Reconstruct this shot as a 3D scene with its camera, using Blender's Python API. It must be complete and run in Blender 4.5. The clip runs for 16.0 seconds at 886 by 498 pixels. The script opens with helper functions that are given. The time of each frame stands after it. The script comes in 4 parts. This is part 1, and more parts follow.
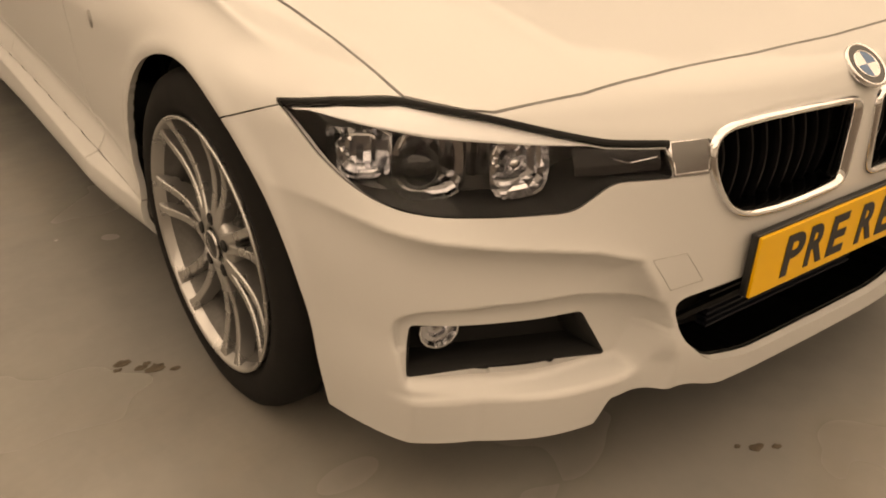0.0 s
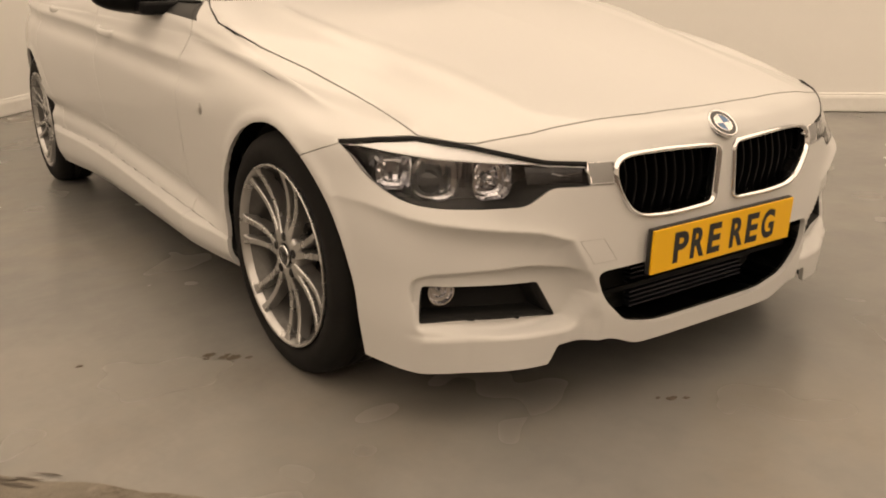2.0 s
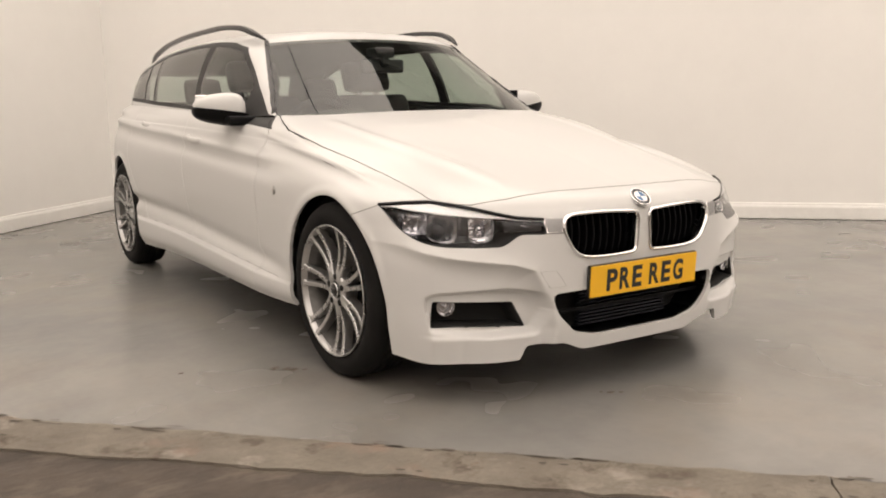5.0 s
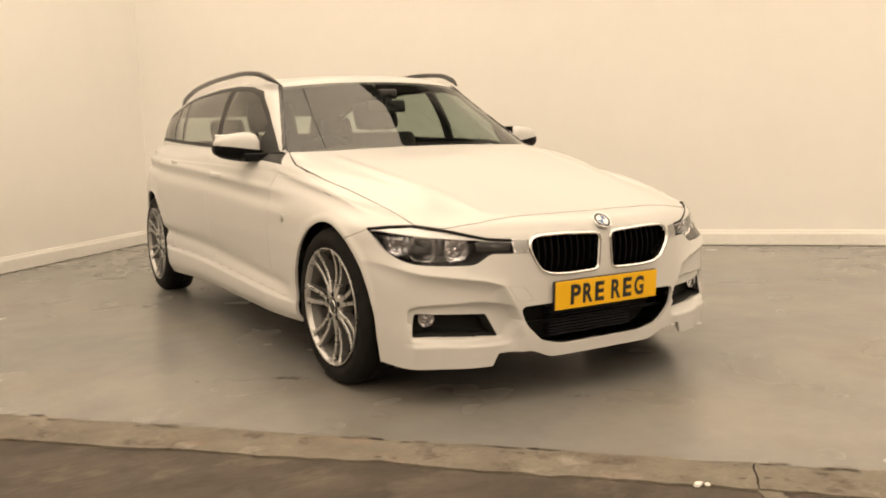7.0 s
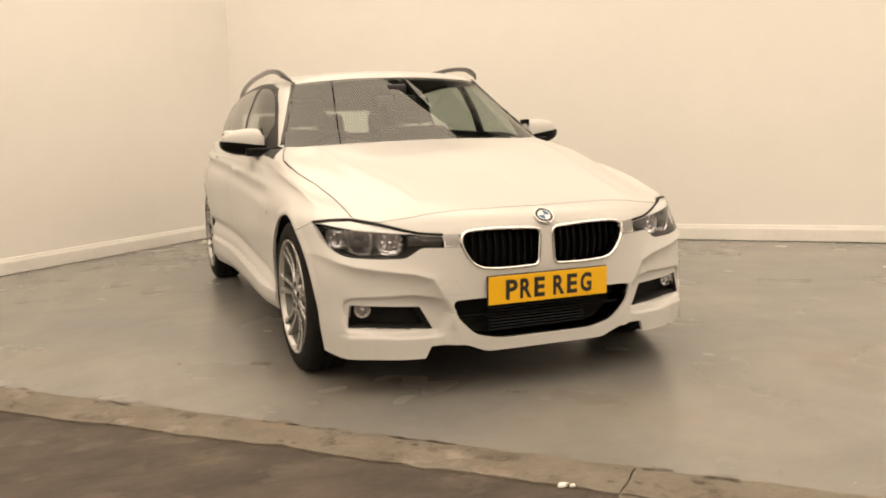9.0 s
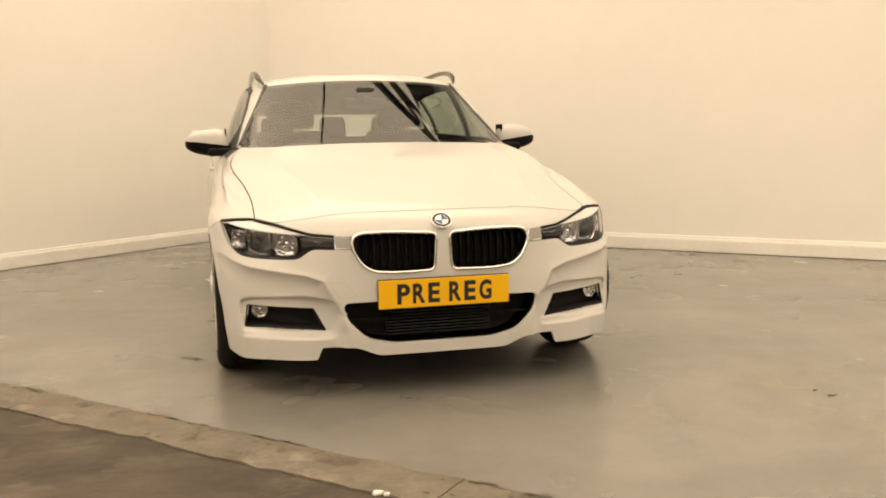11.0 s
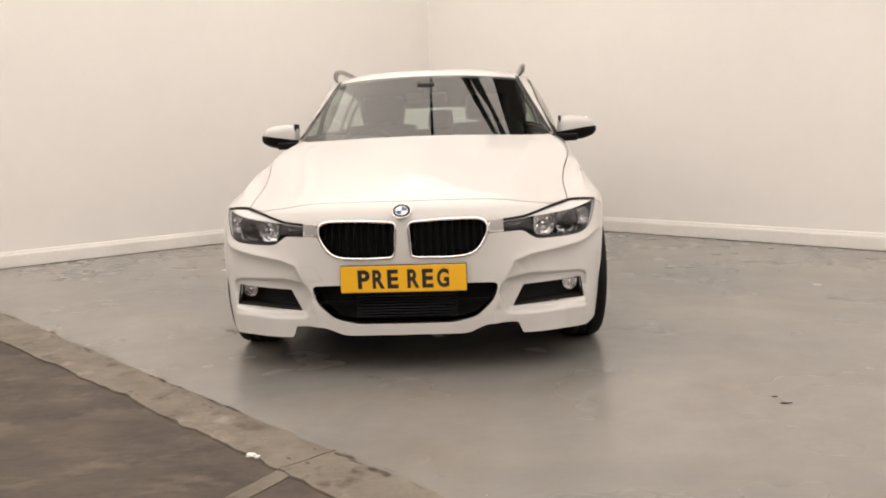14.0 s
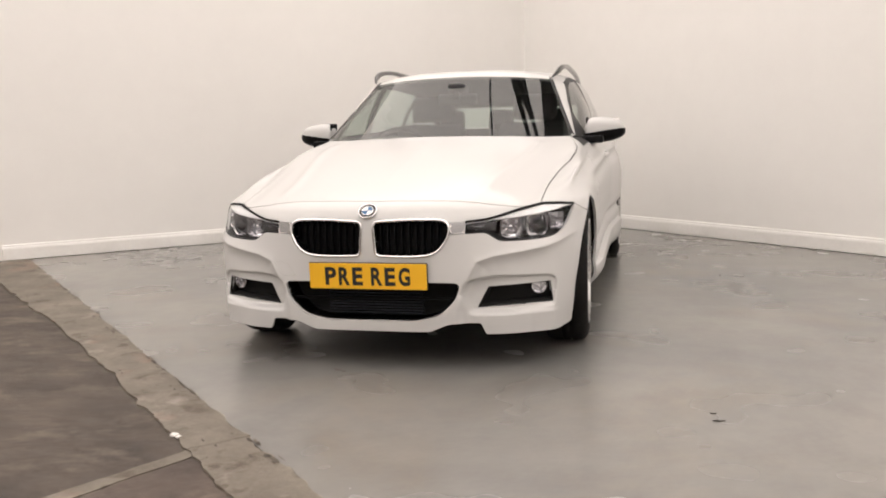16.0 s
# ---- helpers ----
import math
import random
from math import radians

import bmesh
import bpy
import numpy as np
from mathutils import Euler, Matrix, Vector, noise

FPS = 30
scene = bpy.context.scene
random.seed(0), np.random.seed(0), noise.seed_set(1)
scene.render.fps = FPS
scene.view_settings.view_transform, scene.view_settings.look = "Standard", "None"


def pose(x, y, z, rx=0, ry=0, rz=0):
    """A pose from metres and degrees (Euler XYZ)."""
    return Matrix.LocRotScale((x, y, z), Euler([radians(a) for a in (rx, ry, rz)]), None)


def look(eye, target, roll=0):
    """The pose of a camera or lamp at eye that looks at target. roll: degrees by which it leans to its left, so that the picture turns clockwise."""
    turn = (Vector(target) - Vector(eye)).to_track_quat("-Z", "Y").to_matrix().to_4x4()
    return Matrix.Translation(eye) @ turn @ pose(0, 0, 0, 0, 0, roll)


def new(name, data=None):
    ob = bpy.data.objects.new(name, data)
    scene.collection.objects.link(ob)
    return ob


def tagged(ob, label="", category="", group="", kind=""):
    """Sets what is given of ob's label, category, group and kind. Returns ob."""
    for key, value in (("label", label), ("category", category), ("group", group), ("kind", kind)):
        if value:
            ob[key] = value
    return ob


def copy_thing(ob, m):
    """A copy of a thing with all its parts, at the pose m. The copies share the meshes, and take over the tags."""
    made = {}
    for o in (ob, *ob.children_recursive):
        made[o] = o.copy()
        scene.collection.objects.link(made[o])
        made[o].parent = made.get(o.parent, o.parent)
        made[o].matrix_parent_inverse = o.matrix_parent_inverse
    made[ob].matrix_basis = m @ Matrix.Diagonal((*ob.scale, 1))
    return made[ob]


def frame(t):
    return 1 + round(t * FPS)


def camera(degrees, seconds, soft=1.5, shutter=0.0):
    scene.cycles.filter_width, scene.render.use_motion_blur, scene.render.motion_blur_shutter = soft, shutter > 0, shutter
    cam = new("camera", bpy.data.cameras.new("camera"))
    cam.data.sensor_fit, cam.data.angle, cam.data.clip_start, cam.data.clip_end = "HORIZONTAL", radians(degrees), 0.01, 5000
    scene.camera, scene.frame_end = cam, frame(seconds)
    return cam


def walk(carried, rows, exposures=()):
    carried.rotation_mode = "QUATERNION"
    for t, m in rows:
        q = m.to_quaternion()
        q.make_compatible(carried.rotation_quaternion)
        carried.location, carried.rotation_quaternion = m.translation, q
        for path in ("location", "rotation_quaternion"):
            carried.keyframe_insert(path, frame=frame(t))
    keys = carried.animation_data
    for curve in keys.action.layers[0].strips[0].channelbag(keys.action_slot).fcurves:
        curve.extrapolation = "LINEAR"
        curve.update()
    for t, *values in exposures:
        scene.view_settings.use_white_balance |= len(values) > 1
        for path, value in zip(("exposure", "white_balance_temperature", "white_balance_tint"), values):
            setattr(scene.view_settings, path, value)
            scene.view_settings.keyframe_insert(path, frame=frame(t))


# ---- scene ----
cam = camera(53.1, 16.0, soft=1.9)
PATH = [
    (0, (-1.354, -0.771, 1.087), (-0.351, 0.702, 0.178), -1.1),
    (0.5, (-1.483, -0.928, 1.092), (-0.447, 0.569, 0.265), -0.2),
    (1, (-1.58, -1.067, 1.09), (-0.539, 0.472, 0.35), -0.6),
    (1.5, (-1.666, -1.241, 1.077), (-0.603, 0.317, 0.411), -0.6),
    (2, (-1.762, -1.424, 1.068), (-0.715, 0.17, 0.464), -1.3),
    (2.5, (-1.869, -1.566, 1.058), (-0.808, 0.041, 0.516), -1.4),
    (3, (-1.984, -1.728, 1.04), (-0.925, -0.102, 0.553), -1.0),
    (3.5, (-2.076, -1.858, 1.048), (-0.996, -0.235, 0.599), -0.7),
    (4, (-2.143, -1.99, 1.046), (-1.068, -0.345, 0.677), -1.3),
    (6.5, (-2.427, -2.63, 1.041), (-1.379, -0.951, 0.749), -0.1),
    (7, (-2.318, -2.726, 1.042), (-1.322, -1.01, 0.789), -1.6),
    (7.5, (-2.168, -2.857, 1.035), (-1.213, -1.118, 0.778), -1.7),
    (8, (-1.996, -2.92, 1.019), (-1.122, -1.139, 0.764), -2.7),
    (8.5, (-1.791, -3.003, 1.03), (-1.011, -1.181, 0.76), -1.7),
    (9, (-1.577, -3.13, 1.03), (-0.894, -1.269, 0.769), -2.1),
    (9.5, (-1.358, -3.223, 1.013), (-0.708, -1.347, 0.776), -0.6),
    (10, (-1.176, -3.257, 0.987), (-0.554, -1.37, 0.757), -0.8),
    (12.5, (-0.205, -3.509, 1.013), (-0.083, -1.53, 0.752), -1.2),
    (13, (-0.021, -3.571, 1.005), (0.019, -1.588, 0.751), -1.7),
    (13.5, (0.174, -3.645, 1.007), (0.138, -1.662, 0.754), -2.3),
    (14, (0.352, -3.623, 0.996), (0.25, -1.642, 0.741), -1.9),
    (14.5, (0.566, -3.583, 1.006), (0.387, -1.609, 0.735), -1.2),
    (15, (0.769, -3.573, 1.008), (0.499, -1.608, 0.752), -1.8),
    (15.5, (0.992, -3.627, 1.011), (0.631, -1.676, 0.758), -1.6),
    (16, (1.165, -3.584, 1.004), (0.712, -1.652, 0.749), -1.3),
]
EXPOSURES = [
    (0.0, -0.34, 8300, 15), (0.5, -0.32, 7850, 15), (1.0, -0.31, 7500, 15), (2.5, -0.3, 7150, 13), (3.0, -0.36, 6600, 13), (3.5, -0.24, 6150, 13), (4.0, -0.12, 5980, 12), (6.5, 0.01, 6700, 11),
    (7.0, 0.0, 7300, 10), (8.0, 0.0, 7250, 10), (9.0, 0.0, 7000, 10), (10.0, 0.04, 8050, 7), (12.5, -0.04, 6330, 11), (14.0, -0.01, 5950, 12), (16.0, 0.0, 5730, 12)]
walk(cam, [(t, look(eye, target, roll)) for t, eye, target, roll in PATH], EXPOSURES)

# ---- room frame: the walls stand askew to the car ----
ROOM = radians(-45.3)
WALL_R, WALL_L, STRIP = 4.72, 5.17, -0.755


def room(a, b, z=0.0):
    """A place from metres along the right wall (a) and square to it (b)."""
    return Vector((a * math.cos(ROOM) - b * math.sin(ROOM), a * math.sin(ROOM) + b * math.cos(ROOM), z))


# ---- world and light ----
world = bpy.data.worlds.new("world")
scene.world = world
world.use_nodes = True
world.node_tree.nodes["Background"].inputs[0].default_value = (1.0, 0.93, 0.82, 1)
world.node_tree.nodes["Background"].inputs[1].default_value = 0.05


LIGHT = 2.3


# ---- materials ----
def material(name, color, rough=0.5, metal=0.0, **more):
    m = bpy.data.materials.new(name)
    m.use_nodes = True
    b = m.node_tree.nodes["Principled BSDF"]
    b.inputs["Base Color"].default_value = (*color, 1)
    b.inputs["Roughness"].default_value = rough
    b.inputs["Metallic"].default_value = metal
    for key, value in more.items():
        b.inputs[key.replace("_", " ")].default_value = value
    return m


def noisy(name, colors, scale, rough=(0.4, 0.6), metal=0.0, bump=0.0, bump_scale=60.0, detail=6.0, stretch=(1, 1, 1), spots=None, soft_spots=0.06, grain=0.12, **more):
    """A surface whose colour wanders between two tones at two scales, with uneven roughness and fine relief. spots: tone, scale, threshold."""
    m = material(name, colors[0], rough[0], metal, **more)
    nt = m.node_tree
    b = nt.nodes["Principled BSDF"]
    add, link = nt.nodes.new, nt.links.new
    co, mp = add("ShaderNodeTexCoord"), add("ShaderNodeMapping")
    mp.inputs["Scale"].default_value = stretch
    link(co.outputs["Object"], mp.inputs[0])

    def cloud(s, d=detail, r=0.6):
        n = add("ShaderNodeTexNoise")
        n.inputs["Scale"].default_value, n.inputs["Detail"].default_value, n.inputs["Roughness"].default_value = s, d, r
        link(mp.outputs[0], n.inputs["Vector"])
        return n.outputs["Fac"]

    def ramp(value, lo, hi, c0, c1):
        r = add("ShaderNodeValToRGB")
        r.color_ramp.elements[0].position, r.color_ramp.elements[1].position = lo, hi
        r.color_ramp.elements[0].color, r.color_ramp.elements[1].color = (*c0, 1), (*c1, 1)
        link(value, r.inputs[0])
        return r.outputs[0]

    big = ramp(cloud(scale), 0.35, 0.68, colors[0], colors[1])
    fine = ramp(cloud(scale * 14, 4), 0.3, 0.75, (1 - grain,) * 3, (1 + grain * 0.8,) * 3)
    mul = add("ShaderNodeMix")
    mul.data_type, mul.blend_type = "RGBA", "MULTIPLY"
    mul.inputs[0].default_value = 1.0
    link(big, mul.inputs[6])
    link(fine, mul.inputs[7])
    color = mul.outputs[2]
    for tone, s, level in spots or ():
        mask = ramp(cloud(s, min(detail, 5), 0.65), level, level + soft_spots, (0, 0, 0), (1, 1, 1))
        over = add("ShaderNodeMix")
        over.data_type = "RGBA"
        over.inputs[7].default_value = (*tone, 1)
        link(mask, over.inputs[0])
        link(color, over.inputs[6])
        color = over.outputs[2]
    link(color, b.inputs["Base Color"])
    r = add("ShaderNodeMapRange")
    r.inputs["To Min"].default_value, r.inputs["To Max"].default_value = rough
    link(cloud(scale * 3, 2), r.inputs["Value"])
    link(r.outputs[0], b.inputs["Roughness"])
    if bump:
        n = add("ShaderNodeBump")
        n.inputs["Strength"].default_value, n.inputs["Distance"].default_value = bump, 0.01
        link(cloud(bump_scale, 8, 0.7), n.inputs["Height"])
        link(n.outputs[0], b.inputs["Normal"])
    return m


M_PAINT = material("white_paint", (0.585, 0.584, 0.576), 0.45, Coat_Weight=0.55, Coat_Roughness=0.08, Specular_IOR_Level=0.2)
M_BLACK = material("black_plastic", (0.014, 0.014, 0.015), 0.42)
M_GLOSS = material("gloss_black", (0.01, 0.01, 0.011), 0.12)
M_LAMPBLACK = material("lamp_housing", (0.014, 0.013, 0.014), 0.22)
M_SHUT = material("matt_black_trim", (0.008, 0.008, 0.008), 0.55)
M_DARK = material("dark_liner", (0.006, 0.006, 0.006), 0.9)
M_RUBBER = noisy("tyre_rubber", ((0.006, 0.0055, 0.0055), (0.010, 0.0095, 0.009)), 6, (0.75, 0.9), bump=0.1, bump_scale=300, Specular_IOR_Level=0.2)
M_ALLOY = noisy("silver_alloy", ((0.42, 0.415, 0.41), (0.50, 0.495, 0.49)), 4, (0.24, 0.32), 0.85, grain=0.02)
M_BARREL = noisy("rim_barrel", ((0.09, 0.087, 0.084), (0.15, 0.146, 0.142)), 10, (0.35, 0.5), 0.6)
M_LINK = material("brushed_chrome", (0.42, 0.42, 0.43), 0.26, 1.0)
M_CHROME = material("chrome", (0.82, 0.82, 0.84), 0.07, 1.0)
M_ALLOYD = material("radiator_alloy", (0.012, 0.0135, 0.02), 0.5, 0.3)
M_BLUE = material("enamel_blue", (0.06, 0.14, 0.28), 0.2)
M_WHITE = material("enamel_white", (0.8, 0.8, 0.8), 0.2)
M_SILVER = material("satin_silver", (0.86, 0.86, 0.85), 0.3)
M_TRIM = noisy("cabin_plastic", ((0.014, 0.014, 0.015), (0.022, 0.022, 0.022)), 8, (0.55, 0.7))
M_LEATHER = noisy("seat_cloth", ((0.012, 0.0115, 0.0115), (0.02, 0.019, 0.0185)), 10, (0.6, 0.8), bump=0.15, bump_scale=200)
M_LINER = material("headlining", (0.13, 0.126, 0.12), 0.9)
M_WALL = noisy("wall_paint", ((0.79, 0.78, 0.755), (0.825, 0.815, 0.79)), 0.35, (0.55, 0.75), bump=0.03, bump_scale=40, grain=0.012)
M_SKIRT = noisy("skirting_paint", ((0.74, 0.73, 0.70), (0.82, 0.81, 0.79)), 2.0, (0.35, 0.5), bump=0.05, bump_scale=50, grain=0.03)
M_FLOOR = noisy("floor_paint", ((0.172, 0.172, 0.166), (0.243, 0.232, 0.212)), 0.65, (0.2, 0.32), grain=0.07, detail=6.0, spots=(((0.242, 0.229, 0.207), 1.5, 0.49), ((0.255, 0.224, 0.182), 1.1, 0.52), ((0.150, 0.144, 0.133), 2.3, 0.49)), soft_spots=0.4)
M_OLD = noisy("old_concrete", ((0.034, 0.026, 0.02), (0.088, 0.069, 0.053)), 2.4, (0.6, 0.85), bump=0.6, bump_scale=25, stretch=(1, 1.6, 1), spots=(((0.12, 0.098, 0.077), 3.6, 0.54), ((0.15, 0.12, 0.092), 1.7, 0.56), ((0.03, 0.022, 0.017), 5.0, 0.62)), soft_spots=0.14)
M_OLDRED = noisy("old_concrete_red", ((0.045, 0.033, 0.027), (0.10, 0.076, 0.061)), 2.6, (0.6, 0.85), bump=0.6, bump_scale=25, spots=(((0.14, 0.11, 0.088), 2.4, 0.54), ((0.03, 0.022, 0.018), 4.2, 0.6)), soft_spots=0.14)
M_EDGE = noisy("edge_concrete", ((0.13, 0.112, 0.088), (0.21, 0.188, 0.152)), 3.5, (0.6, 0.85), bump=0.9, bump_scale=26, spots=(((0.085, 0.066, 0.047), 5, 0.56), ((0.05, 0.038, 0.028), 13, 0.63), ((0.26, 0.235, 0.20), 4.3, 0.58), ((0.2, 0.15, 0.115), 2.2, 0.56)), soft_spots=0.1)
M_PIT = noisy("dark_pits", ((0.06, 0.05, 0.04), (0.11, 0.092, 0.072)), 25, (0.7, 0.9))
M_ROOF = noisy("roof_sheet", ((0.7, 0.7, 0.68), (0.78, 0.78, 0.76)), 0.7, (0.5, 0.7))
M_DARKSHEET = noisy("reflected_dark", ((0.12, 0.116, 0.116), (0.17, 0.165, 0.165)), 1.5, (0.6, 0.8))
M_UPPER = noisy("grey_reflected_band", ((0.46, 0.455, 0.445), (0.54, 0.535, 0.525)), 1.2, (0.5, 0.7))
M_STEEL = material("dark_steel", (0.018, 0.017, 0.016), 0.6)
M_BOUNCE = noisy("pale_bounce_wall", ((0.76, 0.745, 0.71), (0.82, 0.805, 0.77)), 0.6, (0.6, 0.8))
M_YELLOW = material("plate_yellow", (0.84, 0.47, 0.012), 0.35)


def pane(name, tint, ior=1.5, extra=0.0):
    """Glass: clear or tinted straight through, with a mirror gloss that grows at grazing angles."""
    m = bpy.data.materials.new(name)
    m.use_nodes = True
    nt = m.node_tree
    nt.nodes.remove(nt.nodes["Principled BSDF"])
    out = nt.nodes["Material Output"]
    clear, gloss, mix, face, power, scaled = (nt.nodes.new(k) for k in ("ShaderNodeBsdfTransparent", "ShaderNodeBsdfGlossy", "ShaderNodeMixShader", "ShaderNodeLayerWeight", "ShaderNodeMath", "ShaderNodeMath"))
    clear.inputs[0].default_value = (*tint, 1)
    gloss.inputs["Roughness"].default_value = 0.0
    gloss.inputs[0].default_value = (1, 1, 1, 1)
    face.inputs["Blend"].default_value = 0.5
    # straight-on gloss by the index, rising to a mirror at the grazing angle
    f0 = ((ior - 1) / (ior + 1)) ** 2
    power.operation, scaled.operation = "POWER", "MULTIPLY_ADD"
    power.inputs[1].default_value = 5.0
    scaled.inputs[1].default_value, scaled.inputs[2].default_value = 1 - f0, f0
    nt.links.new(face.outputs["Facing"], power.inputs[0])
    nt.links.new(power.outputs[0], scaled.inputs[0])
    nt.links.new(scaled.outputs[0], mix.inputs[0])
    nt.links.new(clear.outputs[0], mix.inputs[1])
    nt.links.new(gloss.outputs[0], mix.inputs[2])
    nt.links.new(mix.outputs[0], out.inputs[0])
    return m


M_GLASS = pane("car_glass", (0.62, 0.68, 0.64), 1.66)
M_SEAM = material("seam_shadow", (0.3, 0.295, 0.28), 0.7)
M_SLAT = material("grille_black", (0.003, 0.003, 0.0035), 0.4, Specular_IOR_Level=0.12)
M_LENS = pane("lamp_cover", (0.95, 0.955, 0.97), 1.26)


M_SKYLIGHT = material("rooflight_sheet", (0.8, 0.8, 0.78), 0.5, Emission_Color=(1.0, 0.84, 0.68, 1), Emission_Strength=LIGHT)


# ---- mesh helpers ----
def mesh_object(name, V, F, mat, parent=None, label="", smooth=True):
    me = bpy.data.meshes.new(name)
    me.from_pydata([tuple(map(float, v)) for v in V], [], [tuple(map(int, f)) for f in F])
    me.update()
    if smooth:
        me.shade_smooth()
    for one in mat if isinstance(mat, (list, tuple)) else [mat]:
        me.materials.append(one)
    ob = new(name, me)
    if parent is not None:
        ob.parent = parent
    if label:
        ob["label"] = label
    return ob


def part(name, bm, mat, parent=None, label="", smooth=False):
    me = bpy.data.meshes.new(name)
    bm.to_mesh(me)
    bm.free()
    if smooth:
        me.shade_smooth()
    me.materials.append(mat)
    ob = new(name, me)
    if parent is not None:
        ob.parent = parent
    if label:
        ob["label"] = label
    return ob


def empty(name, place=(0, 0, 0)):
    ob = new(name)
    ob.location = place
    return ob


def box(bm, lo, hi, m=None, bevel=0.0):
    made = bmesh.ops.create_cube(bm, size=1.0)["verts"]
    lo, hi = Vector(lo), Vector(hi)
    for v in made:
        v.co = Vector(((v.co.x + 0.5) * (hi.x - lo.x) + lo.x, (v.co.y + 0.5) * (hi.y - lo.y) + lo.y, (v.co.z + 0.5) * (hi.z - lo.z) + lo.z))
    if bevel:
        edges = list({e for v in made for e in v.link_edges})
        made = bmesh.ops.bevel(bm, geom=edges, offset=bevel, segments=2, affect="EDGES", profile=0.5)["verts"]
    if m is not None:
        bmesh.ops.transform(bm, matrix=m, verts=list({v for v in made}))
    return made


def spline(points, t, steps):
    """A smooth curve through points at the parameters t, with steps between each two."""
    P, t = np.array(points, float), np.array(t, float)
    d = np.diff(P, axis=0) / np.diff(t)[:, None]
    m = np.empty_like(P)
    m[0], m[-1] = d[0], d[-1]
    h = np.diff(t)
    for i in range(1, len(P) - 1):
        m[i] = (d[i - 1] * h[i] + d[i] * h[i - 1]) / (h[i - 1] + h[i])
    out = []
    for i in range(len(P) - 1):
        for k in range(steps[i] + (i == len(P) - 2)):
            s = k / steps[i]
            out.append((2 * s**3 - 3 * s**2 + 1) * P[i] + (s**3 - 2 * s**2 + s) * h[i] * m[i] + (3 * s**2 - 2 * s**3) * P[i + 1] + (s**3 - s**2) * h[i] * m[i + 1])
    return np.array(out)


def loft(rings, usteps, vsteps):
    """A quad surface over rings of equally many control points."""
    R = np.array(rings, float)
    tu = np.r_[0, np.cumsum(np.maximum(np.linalg.norm(np.diff(R, axis=1), axis=2).mean(0), 0.02))]
    tv = np.r_[0, np.cumsum(np.maximum(np.linalg.norm(np.diff(R, axis=0), axis=2).mean(1), 0.02))]
    across = np.array([spline(r, tu, usteps) for r in R])
    grid = np.array([spline(across[:, i], tv, vsteps) for i in range(across.shape[1])])
    n, k = grid.shape[:2]
    F = [(i * k + j, i * k + j + 1, (i + 1) * k + j + 1, (i + 1) * k + j) for i in range(n - 1) for j in range(k - 1)]
    return grid.reshape(-1, 3), F


def clip(V, F, f):
    """The part of a mesh where f, given per vertex, is positive, cut cleanly along f = 0."""
    f = np.where(np.abs(f) < 1e-7, 1e-7, f)
    keep, out, cut = {}, [], {}
    verts = []

    def old(i):
        if i not in keep:
            keep[i] = len(verts)
            verts.append(V[i])
        return keep[i]

    def mid(i, j):
        key = (min(i, j), max(i, j))
        if key not in cut:
            s = f[i] / (f[i] - f[j])
            cut[key] = len(verts)
            verts.append(V[i] + s * (V[j] - V[i]))
        return cut[key]

    for face in F:
        inside = [f[i] > 0 for i in face]
        if not any(inside):
            continue
        if all(inside):
            out.append([old(i) for i in face])
            continue
        poly = []
        for n, i in enumerate(face):
            j = face[(n + 1) % len(face)]
            if f[i] > 0:
                poly.append(old(i))
            if (f[i] > 0) != (f[j] > 0):
                poly.append(mid(i, j))
        if len(poly) > 2:
            out.append(poly)
    return np.array(verts).reshape(-1, 3), out


def split(V, F, fun, gap=0.0):
    """Both sides of fun = 0: where it is positive, and the rest, with a gap between."""
    f = fun(V)
    return clip(V, F, f - gap / 2), clip(V, F, -f - gap / 2)


def mirrored(V, F):
    W = V * np.array([-1, 1, 1])
    return W, [f[::-1] for f in F]


def joined(*meshes):
    V, F, n = [], [], 0
    for v, f in meshes:
        if len(v) == 0:
            continue
        V.append(v)
        F += [[i + n for i in face] for face in f]
        n += len(v)
    return (np.concatenate(V) if V else np.zeros((0, 3))), F


def both(V, F):
    """A mesh and its mirror image, welded along the middle."""
    W, G = mirrored(V, F)
    key = {}
    A, B = joined((V, F), (W, G))
    index = []
    verts = []
    for v in A:
        k = tuple(np.round(v, 5)) if abs(v[0]) < 1e-4 else None
        if k is not None and k in key:
            index.append(key[k])
            continue
        if k is not None:
            key[k] = len(verts)
        index.append(len(verts))
        verts.append(v)
    return np.array(verts), [[index[i] for i in f] for f in B]


def skirted(V, F, depth=0.012):
    """A sheet with its rims turned inwards, so that it shows its thickness."""
    N = np.zeros_like(V)
    count = {}
    for f in F:
        a, b, c = V[f[0]], V[f[1]], V[f[2]]
        n = np.cross(b - a, c - a)
        for i in f:
            N[i] += n
        for i, j in zip(f, f[1:] + f[:1] if isinstance(f, list) else f[1:] + f[:1]):
            count[(i, j)] = count.get((i, j), 0) + 1
    rim = [(i, j) for (i, j) in count if (j, i) not in count]
    # rim points on slivers take the direction of the skin round them
    size = np.linalg.norm(N, axis=1)
    for k in {i for e in rim for i in e}:
        if size[k] < 6e-6:
            N[k] = N[((V - V[k]) ** 2).sum(1) < 1e-4].sum(0)
    N /= np.maximum(np.linalg.norm(N, axis=1), 1e-12)[:, None]
    verts, low, faces = list(V), {}, list(F)
    top = {}
    for i, j in rim:
        for k in (i, j):
            if k not in low:
                top[k] = len(verts)
                verts.append(V[k])
                low[k] = len(verts)
                verts.append(V[k] - depth * N[k])
        faces.append([top[j], top[i], low[i], low[j]])
    return np.array(verts), faces


